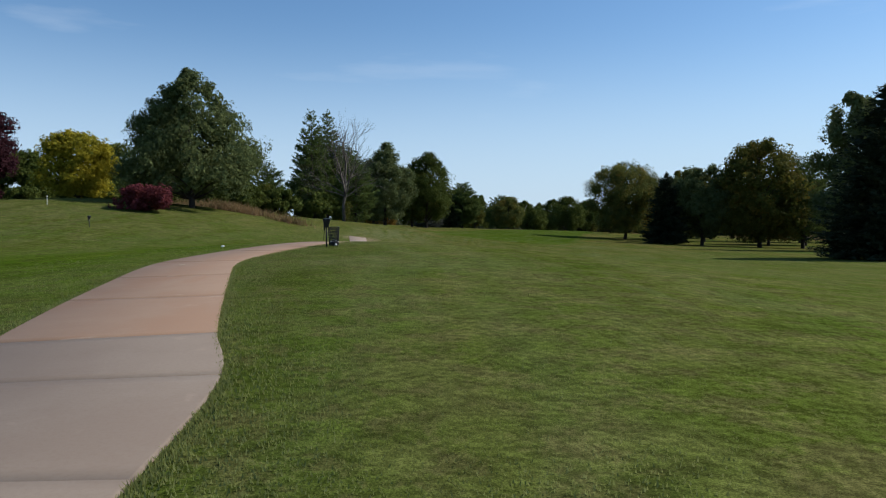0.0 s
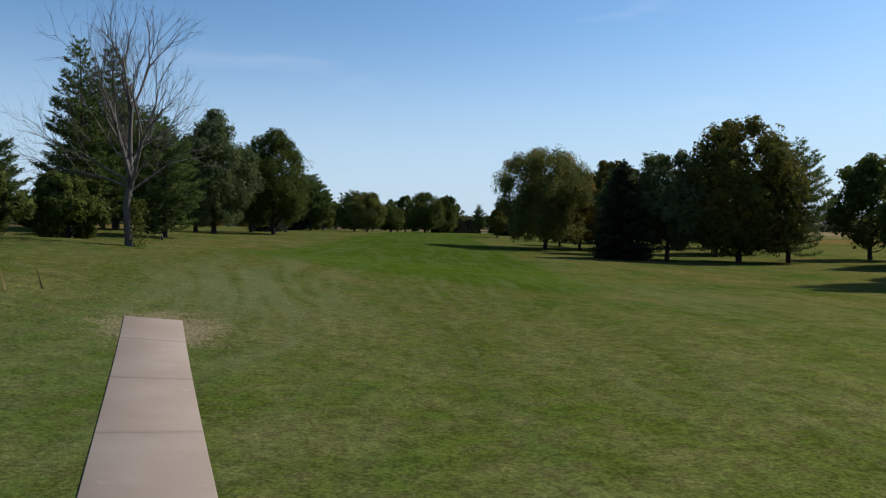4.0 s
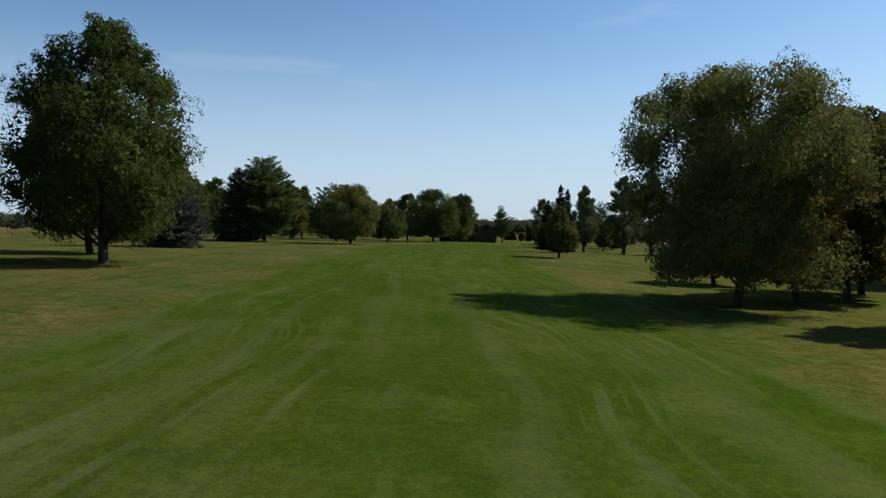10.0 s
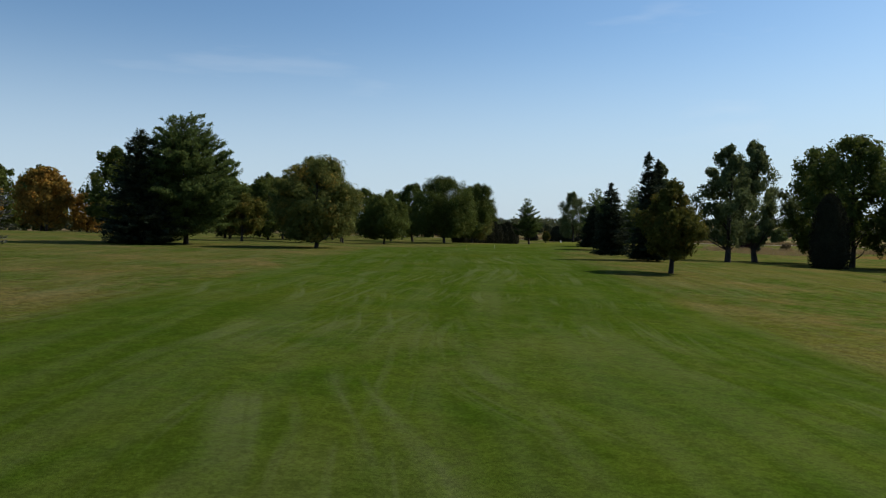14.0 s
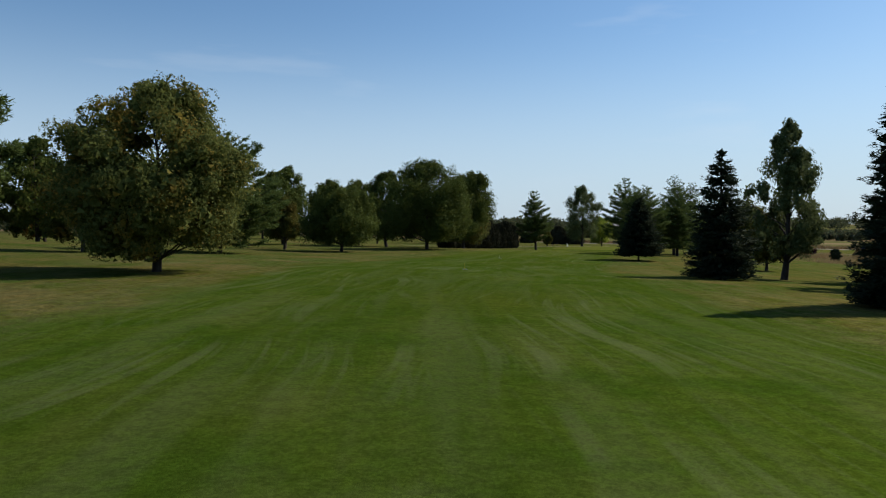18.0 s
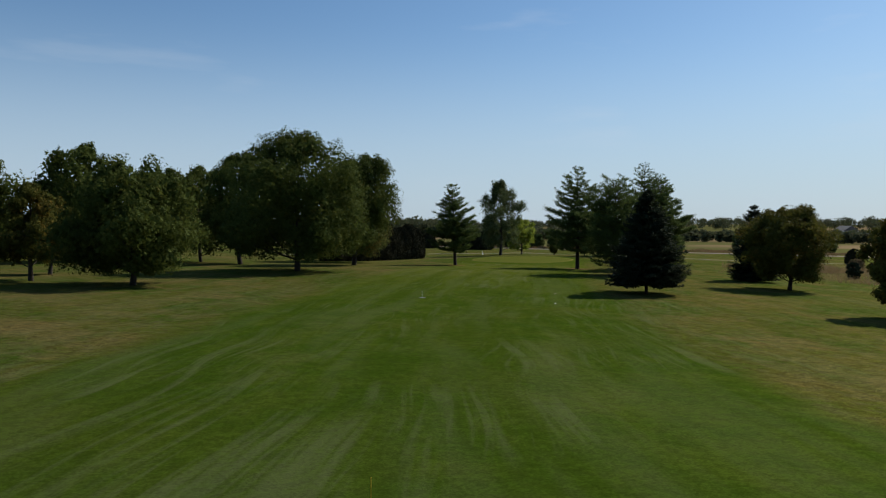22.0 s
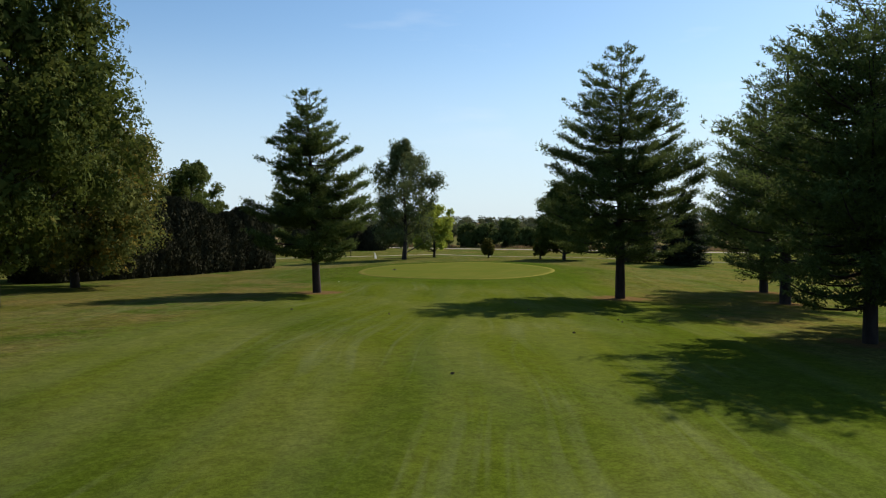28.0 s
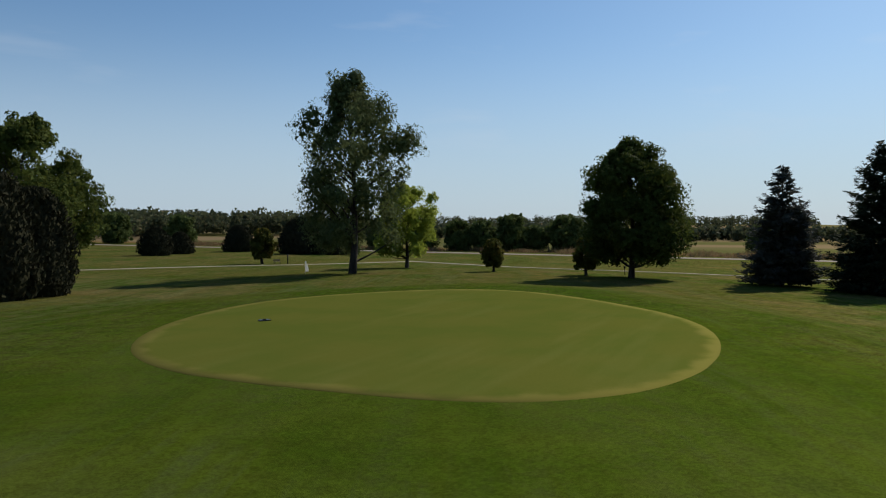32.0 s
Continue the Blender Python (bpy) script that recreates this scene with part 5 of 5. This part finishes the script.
# ---- things on the course ----
def ball_washer(x, y, turn):
    root = thing("ball_washer", x, y, "black ball washer with a flared head on a slim post", "ball washer", turn=turn)
    part("post", lathe([(0.036, -0.2), (0.036, 0.3), (0.034, 0.86)], 10), BLACK, root)
    head = bmesh.new()
    low = [head.verts.new((sx * 0.075, sy * 0.06, 0.80)) for sx, sy in ((-1, -1), (1, -1), (1, 1), (-1, 1))]
    mid = [head.verts.new((sx * 0.155, sy * 0.12, 1.10)) for sx, sy in ((-1, -1), (1, -1), (1, 1), (-1, 1))]
    top = [head.verts.new((sx * 0.150, sy * 0.115, 1.16)) for sx, sy in ((-1, -1), (1, -1), (1, 1), (-1, 1))]
    for a, b in ((low, mid), (mid, top)):
        for k in range(4):
            head.faces.new((a[k], a[(k + 1) % 4], b[(k + 1) % 4], b[k]))
    head.faces.new(low[::-1]), head.faces.new(top)
    bmesh.ops.bevel(head, geom=head.edges[:], offset=0.012, segments=2, affect="EDGES")
    head = part("head", head, BLACK, root)
    part("lid", rounded_box(0.25, 0.19, 0.016, 1.172, 0.005), METAL, head, "grey metal lid")
    hang = lathe([(0.010, 0.22), (0.012, 0.62), (0.034, 0.68), (0.042, 0.78), (0.036, 0.88), (0.010, 0.93)], 10)
    bmesh.ops.transform(hang, matrix=pose(-0.135, 0.02, 0.03, 0, 4, 0), verts=hang.verts[:])
    part("brush", hang, BLACK_WIRE, root, "dark club brush hanging on a hook")
    part("hook", rounded_box(0.10, 0.012, 0.012, 0.955, 0.004, -0.10, 0.02), METAL, root)
    part("knob", lathe([(0.010, 1.17), (0.012, 1.20), (0.026, 1.215), (0.024, 1.235), (0.006, 1.245)], 10), BLACK, head)
    return root


def wire_basket(x, y, turn):
    root = thing("litter_basket", x, y, "black wire litter basket with a sagging liner", "litter bin", turn=turn)
    h, r_low, r_top = 0.88, 0.235, 0.275
    lean = Matrix.Shear("XY", 4, (0.05, 0.0))
    wires = []
    for k in range(56):
        a = 2 * math.pi * k / 56
        for twist in (0.35, -0.35):
            pts = [((r_low + (r_top - r_low) * t) * math.cos(a + twist * t), (r_low + (r_top - r_low) * t) * math.sin(a + twist * t), 0.04 + h * t) for t in np.linspace(0, 1, 5)]
            wires.append(tube(pts, [0.0046] * 5, 3))
    part("wire_wall", mesh_of("wire_wall", *joined(wires), BLACK_WIRE), None, root)
    ring = lambda r, z, w: tube([(r * math.cos(a), r * math.sin(a), z) for a in np.linspace(0, 2 * math.pi, 33)], [w] * 33, 6)
    part("rim", mesh_of("rim", *ring(r_top, 0.92, 0.013), BLACK, True), None, root)
    part("foot_ring", mesh_of("foot_ring", *ring(r_low, 0.04, 0.010), BLACK, True), None, root)
    part("hoop", mesh_of("hoop", *ring((r_low + r_top) / 2, 0.44, 0.006), BLACK, True), None, root)
    rng = np.random.default_rng(5)
    bag = bmesh.new()
    bmesh.ops.create_icosphere(bag, subdivisions=3, radius=1.0)
    for v in bag.verts:
        s = 1 + 0.10 * noise.noise(v.co * 3) + 0.05 * noise.noise(v.co * 9)
        v.co = Vector((v.co.x * 0.225 * s, v.co.y * 0.225 * s, 0.16 + v.co.z * 0.145 * s))
    part("liner", bag, BAG, root, "dark navy bin liner")
    for px, py, pz, s in ((0.13, -0.19, 0.10, 0.06), (0.20, -0.08, 0.22, 0.05), (-0.08, -0.20, 0.24, 0.045)):
        b = bmesh.new()
        bmesh.ops.create_icosphere(b, subdivisions=1, radius=s)
        for v in b.verts:
            v.co = Vector((v.co.x * 1.3 + px, v.co.y + py, v.co.z * 0.8 + pz)) + Vector(rng.normal(0, 0.012, 3))
        part("paper", b, WHITE, root, "crumpled white paper")
    return root


washer = ball_washer(-4.1, 24.6, 12)
basket = wire_basket(-3.85, 24.75, 0)
washer.scale, basket.scale = (0.9, 0.9, 0.9), (0.77, 0.77, 0.80)
copy_thing(washer, pose(-32, 62.8, land(-32, 62.8), 0, 0, 40))


def stake(x, y, h, material, label, name="stake", r=0.03):
    root = thing(name, x, y, label, "stake")
    part("post", lathe([(r, -0.2), (r, h - 0.03), (r * 0.5, h)], 10), material, root)
    return root


stake(-42.4, 74.7, 1.0, WHITE, "thin white wooden stake on the rise")


def yardage_marker(x, y, material, pole_label):
    root = thing("yardage_marker", x, y, "grey yardage plate in the fairway with a thin pole", "marker", "yardage markers")
    part("plate", lathe([(0.35, -0.05), (0.36, 0.008), (0.34, 0.02), (0.05, 0.024)], 28), SLATE, root)
    part("pole", lathe([(0.011, 0.0), (0.011, 0.70), (0.006, 0.74)], 8), material, root, pole_label)
    return root


yardage_marker(85.15, 405.6, WHITE, "white pole")
yardage_marker(62.2, 349.7, YELLOW, "yellow pole")


def flat_disc(x, y, r, material, name, label, category):
    root = thing(name, x, y, label, category)
    part("disc", lathe([(r, -0.03), (r, 0.012), (r * 0.8, 0.02)], 20), material, root)
    return root


flat_disc(97.3, 398.5, 0.085, WHITE, "sprinkler_cap", "small white sprinkler cap in the rough", "sprinkler")


# Added stand-in: a low dark block for an unidentified dark spot on the green.
def dark_block():
    x, y = 145.8, 509.8
    root = thing("cup_cover", x, y, "small low dark block standing in for a dark spot on the green", "mat", sink=-0.014)
    part("mat", rounded_box(0.62, 0.4, 0.05, 0.03, 0.02), BLACK, root)
    part("raised_bar", rounded_box(0.2, 0.06, 0.05, 0.075, 0.015), BLACK, root)
    return root


dark_block()


def flag(x, y):
    root = thing("flagstick", x, y, "white pennant hanging on a short flagstick", "flag", turn=-30)
    part("pole", lathe([(0.014, -0.1), (0.014, 1.75), (0.008, 1.78)], 8), WHITE, root)
    k = 12
    t = np.linspace(0, 1, k)
    rows = []
    for s in np.linspace(0, 1, 9):
        drop = 1.7 - 1.45 * s
        width = 0.14 + 0.52 * s * (1.15 - s * 0.45)
        fold = 0.035 * np.sin(t * 9 + s * 4) * t
        rows.append(np.column_stack([0.016 + width * t, fold, drop - 0.10 * t * (1 - s)]))
    front = np.concatenate(rows)
    back = front + np.array([0, 0.004, 0])
    i, j = np.meshgrid(np.arange(8), np.arange(k - 1), indexing="ij")
    q = np.stack([i * k + j, i * k + j + 1, (i + 1) * k + j + 1, (i + 1) * k + j], -1).reshape(-1, 4)
    part("cloth", mesh_of("cloth", np.concatenate([front, back]), np.concatenate([q, q[:, ::-1] + len(front)]), CLOTH, True), None, root, "white pennant")
    return root


flag(170.3, 565.0)


def bench(x, y, turn):
    root = thing("bench", x, y, "dark wooden bench beside the tee path", "bench", turn=turn)
    for k in range(3):
        part("seat_slat", rounded_box(1.5, 0.12, 0.04, 0.45, 0.008, 0, -0.15 + 0.14 * k), WOOD, root)
    for k in range(2):
        part("back_slat", rounded_box(1.5, 0.04, 0.14, 0.68 + 0.2 * k, 0.008, 0, 0.22), WOOD, root)
    for sx in (-0.6, 0.6):
        for sy in (-0.16, 0.2):
            part("leg", rounded_box(0.06, 0.06, 0.86 if sy > 0 else 0.6, 0.33 if sy > 0 else 0.14, 0.008, sx, sy), BLACK, root)
    return root


bench(181.2, 606.3, 15)
stake(183.2, 605.9, 1.9, BLACK, "dark square post beside the bench", "tee_post", 0.12)


def tee_sign(x, y, turn):
    root = thing("tee_sign", x, y, "wooden tee sign on two posts", "sign", turn=turn)
    for sx in (-0.42, 0.42):
        part("post", rounded_box(0.09, 0.09, 1.6, 0.6, 0.01, sx), WOOD, root)
    part("board", rounded_box(0.86, 0.05, 0.6, 1.0, 0.012, 0, -0.07), METAL, root, "pale blank board")
    part("top_rail", rounded_box(1.0, 0.1, 0.07, 1.42, 0.012), WOOD, root)
    return root


tee_sign(-27.5, 146.5, 10)


def stump(x, y):
    root = thing("tree_stump", x, y, "low sawn tree stump in the rough", "stump")
    rng = np.random.default_rng(9)
    bm = lathe([(0.62, -0.1), (0.50, 0.10), (0.43, 0.32), (0.40, 0.50)], 18)
    for v in bm.verts:
        v.co += Vector(rng.normal(0, 0.02, 3))
    part("bark", bm, BARK, root)
    part("cut_face", lathe([(0.385, 0.49), (0.385, 0.525), (0.30, 0.535)], 18), CUT, root, "pale sawn face")
    return root


stump(-0.3, 287.0)


def bare_patch(x, y, r, material, label, name, lift=0.012, seed=0):
    rng = np.random.default_rng(seed + 40)
    t = np.linspace(0, 2 * np.pi, 40, endpoint=False)
    wob = 1 + 0.14 * np.sin(3 * t + seed) + 0.09 * np.sin(7 * t + 2 * seed) + rng.normal(0, 0.06, 40)
    dome = 0.03 if r > 0.7 else 0.002
    verts = [[x, y, land(x, y) + lift + dome]]
    for s in (0.33, 0.66, 1.0):
        px, py = x + r * s * wob * np.cos(t), y + r * s * wob * np.sin(t)
        z = land_at(px, py) + (lift + dome * (1 - s) if s < 1 else -0.03 if r > 0.7 else lift)
        verts += np.column_stack([px, py, z]).tolist()
    quads = []
    for k in range(40):
        n = (k + 1) % 40
        for ring in (0, 1):
            a = 1 + ring * 40
            quads.append([a + k, a + 40 + k, a + 40 + n, a + n])
    me = mesh_of(name, verts, quads, material, True)
    inner = mesh_of(name + "_middle", verts, [[0, 1 + k, 1 + (k + 1) % 40] for k in range(40)], material, True)
    bm = bmesh.new()
    bm.from_mesh(me), bm.from_mesh(inner)
    bmesh.ops.remove_doubles(bm, verts=bm.verts[:], dist=0.0005)
    bm.to_mesh(me)
    bm.free()
    bpy.data.meshes.remove(inner)
    return tagged(new(name, me), label, "bare ground", kind="structure")


def pine_cone():
    root = thing("pine_cone", 111.3, 441.2, "brown pine cone lying in the grass", "pine cone", "pine cones")
    pieces = [tube([(0, 0, 0.03), (0.16, 0, 0.035)], [0.02, 0.006], 6)]
    rng = np.random.default_rng(2)
    n = 60
    s = rng.random(n)
    a = rng.random(n) * 6.283
    rad = 0.034 * np.sin(np.pi * (0.12 + 0.8 * s))
    p = np.column_stack([0.16 * s, rad * np.cos(a), 0.035 + rad * np.sin(a)])
    al = unit(np.column_stack([np.full(n, -0.5), np.cos(a), np.sin(a)]))
    pieces.append(cards(rng, p, al, unit(np.cross(al, np.array([1.0, 0.1, 0.2]))), 0.022, 0.8))
    part("scales", mesh_of("scales", *joined(pieces), WOOD), None, root)
    return root


cone = pine_cone()
cone_rng = np.random.default_rng(21)
for k in range(11):
    px, py = 112 + 26 * cone_rng.random(), 444 + 34 * cone_rng.random()
    copy_thing(cone, pose(px, py, land(px, py), 0, 0, 360 * cone_rng.random()))


def car(x, y, turn):
    root = thing("parked_car", x, y, "small blue hatchback on the country road", "car", turn=turn, sink=-0.05)
    bm = bmesh.new()
    prof = [(-2.05, 0.35), (-2.08, 0.75), (-1.95, 0.95), (-1.0, 1.0), (1.15, 0.98), (1.95, 0.86), (2.08, 0.6), (2.05, 0.35)]
    rows = [[bm.verts.new((px, side * (0.84 if pz < 0.9 else 0.78), pz)) for px, pz in prof] for side in (-1, 1)]
    for k in range(len(prof) - 1):
        bm.faces.new((rows[0][k], rows[0][k + 1], rows[1][k + 1], rows[1][k]))
    bm.faces.new((rows[0][-1], rows[0][0], rows[1][0], rows[1][-1]))
    bm.faces.new(rows[0][::-1]), bm.faces.new(rows[1])
    bmesh.ops.bevel(bm, geom=bm.edges[:], offset=0.05, segments=2, affect="EDGES")
    part("body", bm, CAR_BLUE, root)
    cab = bmesh.new()
    base = [cab.verts.new(c) for c in ((-1.7, -0.74, 0.98), (1.0, -0.74, 0.98), (1.0, 0.74, 0.98), (-1.7, 0.74, 0.98))]
    top = [cab.verts.new(c) for c in ((-1.35, -0.58, 1.46), (0.25, -0.58, 1.46), (0.25, 0.58, 1.46), (-1.35, 0.58, 1.46))]
    for k in range(4):
        cab.faces.new((base[k], base[(k + 1) % 4], top[(k + 1) % 4], top[k]))
    cab.faces.new(top), cab.faces.new(base[::-1])
    part("windows", cab, GLASS, root, "dark glazed cabin")
    part("roof", rounded_box(1.7, 1.2, 0.05, 1.475, 0.02, -0.55), CAR_BLUE, root)
    for wx in (-1.3, 1.3):
        for wy in (-0.8, 0.8):
            turned = pose(wx, wy, 0.32, 90, 0, 0)
            w = lathe([(0.03, -0.085), (0.21, -0.075), (0.21, 0.075), (0.03, 0.085)], 18)
            bmesh.ops.transform(w, matrix=turned, verts=w.verts[:])
            wheel = part("wheel", w, METAL, root)
            w = lathe([(0.20, -0.1), (0.31, -0.09), (0.32, 0.0), (0.31, 0.09), (0.20, 0.1)], 18)
            bmesh.ops.transform(w, matrix=turned, verts=w.verts[:])
            part("tyre", w, TYRE, wheel, "black rubber tyre")
    for sy in (-0.6, 0.6):
        part("headlight", rounded_box(0.06, 0.3, 0.14, 0.72, 0.02, 2.05, sy), WHITE, root)
        part("tail_light", rounded_box(0.06, 0.22, 0.2, 0.78, 0.02, -2.06, sy), TAIL_RED, root)
        part("mirror", rounded_box(0.14, 0.12, 0.1, 1.02, 0.02, 0.75, 1.45 * sy), CAR_BLUE, root)
    return root


def house(x, y, w, d, h, turn, label):
    root = thing("farm_building", x, y, label, "building", turn=turn, sink=0.3)
    part("wall", rounded_box(w, d, h, h / 2, 0.03), SIDING, root)
    bm = bmesh.new()
    a = [bm.verts.new(c) for c in ((-w / 2 - 0.4, -d / 2 - 0.5, h - 0.1), (w / 2 + 0.4, -d / 2 - 0.5, h - 0.1), (w / 2 + 0.4, d / 2 + 0.5, h - 0.1), (-w / 2 - 0.4, d / 2 + 0.5, h - 0.1), (-w / 2 - 0.4, 0, h + d * 0.35), (w / 2 + 0.4, 0, h + d * 0.35))]
    for f in ((0, 1, 5, 4), (2, 3, 4, 5), (0, 4, 3), (1, 2, 5), (3, 2, 1, 0)):
        bm.faces.new([a[k] for k in f])
    part("roof", bm, ROOF, root)
    for k in range(int(w / 4)):
        at = -w / 2 + 2 + 4 * k
        window = part("window", rounded_box(1.3, 0.08, 1.5, h * 0.55, 0.01, at, -d / 2 - 0.02), WHITE, root)
        part("pane", rounded_box(1.1, 0.06, 1.3, h * 0.55, 0.01, at, -d / 2 - 0.05), GLASS, window, "dark glass pane")
        part("sill", rounded_box(1.5, 0.2, 0.08, h * 0.55 - 0.79, 0.01, at, -d / 2 - 0.1), WHITE, window)
    return root


car(315.2, 549.5, 122)
house(470, 1085, 22, 14, 8, 30, "white farm building far across the fields")
house(395, 1020, 16, 10, 6, 20, "pale farmhouse far across the fields")
house(690, 820, 26, 14, 7, 60, "long pale barn far across the fields")


def road_sign(x, y):
    root = thing("road_sign", x, y, "yellow diamond road sign on a post", "sign", turn=35)
    part("post", lathe([(0.04, -0.2), (0.04, 2.6)], 8), METAL, root)
    bm = rounded_box(0.9, 0.03, 0.9, 0, 0.01)
    bmesh.ops.transform(bm, matrix=pose(0, -0.05, 2.5, 0, 45, 0), verts=bm.verts[:])
    part("plate", bm, YELLOW, root)
    return root


road_sign(160, 748)


# ---- grasses ----
def blades(name, x, y, height, width, material, label, category, seed):
    rng = np.random.default_rng(seed)
    n = len(x)
    z = land_at(x, y)
    a = rng.random(n) * 2 * np.pi
    side = np.column_stack([np.cos(a), np.sin(a), np.zeros(n)]) * (width * (0.6 + 0.8 * rng.random(n)))[:, None]
    bend = rng.normal(0, 0.45, (n, 2)) * height[:, None]
    foot = np.column_stack([x, y, z - 0.015])
    tip = np.column_stack([x + bend[:, 0], y + bend[:, 1], z + height])
    verts = np.stack([foot - side, foot + side, tip], 1).reshape(-1, 3)
    me = mesh_of(name, verts, np.arange(3 * n).reshape(-1, 3), material)
    return tagged(new(name, me), label, category, kind="stuff")


def path_grass():
    rng = np.random.default_rng(31)
    n = 90000
    y = 1 + 56 * rng.random(n) ** 1.6
    cl = smooth_line(CART, 0.5)
    mid_x = np.interp(y, cl[:, 1], cl[:, 0])
    off = 1.08 + 0.26 * (1 - soft(y, 9, 26)) + np.where(rng.random(n) < 0.16, np.abs(rng.normal(0, 0.09, n)), np.abs(rng.normal(0, 2.6, n)))
    side = np.where(rng.random(n) < 0.62, 1, -1)
    x = mid_x + side * off
    edge = np.exp(-(off - 1.13) / 0.12)
    edge = np.where(y < 14, edge * 0 + np.exp(-(off - 1.3).clip(0) / 0.12), edge)
    h = (0.012 + 0.018 * rng.random(n)) * (1 + 1.1 * edge) * np.exp(-off / 14)
    return blades("path_grass", x, y, h, np.full(n, 0.007), L_BLADE, "short grass blades along the cart path", "grass", 32)


def meadow_grass():
    rng = np.random.default_rng(33)
    n = 26000
    spot = rng.integers(0, 60, n)
    cx = np.where(rng.random(60) < 0.55, rng.uniform(178, 260, 60), rng.uniform(-110, -38, 60))
    cy = np.where(cx > 0, rng.uniform(395, 470, 60) - 0.5 * (cx - 190).clip(0), rng.uniform(135, 330, 60))
    x, y = cx[spot] + rng.normal(0, 4.5, n), cy[spot] + rng.normal(0, 4.5, n)
    keep = (x < -36) | (x > 176)
    x, y = x[keep], y[keep]
    h = 0.55 + 0.7 * rng.random(len(x))
    return blades("dry_reeds", x, y, h, np.full(len(x), 0.035), L_REED, "tall dry tan reeds and meadow grass", "grass", 34)


path_grass()
meadow_grass()


def roadside_brush():
    """Dry brush and weeds on the far verge of the road."""
    rng = np.random.default_rng(35)
    spots, n = 260, 30000
    along, out = rng.uniform(-190, 170, spots), rng.uniform(5, 26, spots)
    cx, cy = 266 - 0.5 * along + 0.86 * out, 638 + 0.86 * along + 0.5 * out
    tall = rng.uniform(0.6, 2.1, spots)
    pick = rng.integers(0, spots, n)
    x, y = cx[pick] + rng.normal(0, 1.5, n), cy[pick] + rng.normal(0, 1.5, n)
    return blades("roadside_brush", x, y, tall[pick] * (0.5 + 0.6 * rng.random(n)), np.full(n, 0.13), L_BRUSH, "dry tan and reddish brush along the road verge", "brush", 36)


roadside_brush()


def paper_scrap(x, y, size, label):
    rng = np.random.default_rng(37)
    bm = bmesh.new()
    bmesh.ops.create_icosphere(bm, subdivisions=2, radius=size)
    for v in bm.verts:
        v.co *= 1 + rng.normal(0, 0.16)
        v.co.z *= 0.7
    bmesh.ops.translate(bm, vec=(0, 0, size * 0.5), verts=bm.verts)
    root = thing("paper_scrap", x, y, label, "litter")
    part("paper", bm, WHITE, root)
    return root


paper_scrap(-8.38, 25.73, 0.06, "crumpled white paper scrap lying in the grass")


def golf_ball(x, y):
    root = thing("golf_ball", x, y, "white golf ball lying in the short grass", "ball")
    bm = bmesh.new()
    bmesh.ops.create_icosphere(bm, subdivisions=3, radius=0.03)
    bmesh.ops.translate(bm, vec=(0, 0, 0.028), verts=bm.verts)
    part("ball", bm, WHITE, root)
    return root


golf_ball(130.38, 494.18)
bare_patch(103.3, 408.1, 0.16, SOIL, "small sandy divot in the rough", "divot", 0.012, 13)
bare_patch(74.85, 341.0, 0.15, SOIL, "small sandy divot in the rough", "divot", 0.012, 14)
bare_patch(53.1, 278.8, 0.15, SOIL, "small sandy divot in the rough", "divot", 0.012, 15)
stake(-18.7, 152.5, 0.55, BLACK, "short dark stub post in the grass", "stub_post", 0.12)
copy_thing(washer, pose(199.5, 534.1, land(199.5, 534.1), 0, 0, 15))
fleck_rng = np.random.default_rng(16)
for k in range(18):
    bare_patch(-6.86 + fleck_rng.normal(0, 0.06), 17.15 + fleck_rng.normal(0, 0.13), fleck_rng.uniform(0.012, 0.042), PATH_STAIN, "pale dried stain on the cart path", "path_stain", 0.022 + 0.0006 * k, 16 + k)


# ---- the reed bed past the pines ----
def reed_bed():
    rng = np.random.default_rng(41)
    spots, n = 70, 16000
    cx = rng.uniform(196, 250, spots)
    cy = 472 - 0.62 * (cx - 196) + rng.normal(0, 5, spots)
    tall = rng.uniform(0.9, 2.3, spots)
    pick = rng.integers(0, spots, n)
    x, y = cx[pick] + rng.normal(0, 1.6, n), cy[pick] + rng.normal(0, 1.6, n)
    return blades("reed_bed", x, y, tall[pick] * (0.55 + 0.5 * rng.random(n)), np.full(n, 0.06), L_REED, "dense bed of tall tan reeds beside the rough", "reeds", 42)


def rise_reeds():
    rng = np.random.default_rng(45)
    spots, n = 60, 9000
    cx = rng.uniform(-62, -19, spots)
    cy = 105 - 0.22 * (cx + 40) + rng.normal(0, 1.6, spots) - 7 * soft(cx, -40, -24)
    pick = rng.integers(0, spots, n)
    x, y = cx[pick] + rng.normal(0, 1.1, n), cy[pick] + rng.normal(0, 0.8, n)
    tall = rng.uniform(0.5, 1.7, spots)
    return blades("rise_reeds", x, y, tall[pick] * (0.5 + 0.6 * rng.random(n)), np.full(n, 0.05), L_BRUSH, "dry tan and reddish grass behind the rise", "grass", 46)


reed_bed()
rise_reeds()
shrub(209, 466, 4.2, 3.0, 43, L_PLUM, "dark reddish-brown shrub in the reed bed", leaves=4000, size=0.18)
shrub(222, 458, 3.4, 2.4, 44, L_BRUSH, "dry tan shrub in the reed bed", leaves=2600, size=0.16)
for gx, gy, gt, gs in ((264, 490, 30, 0.6), (268, 482, 80, 0.66)):
    again(dome, gx, gy, gt, gs)
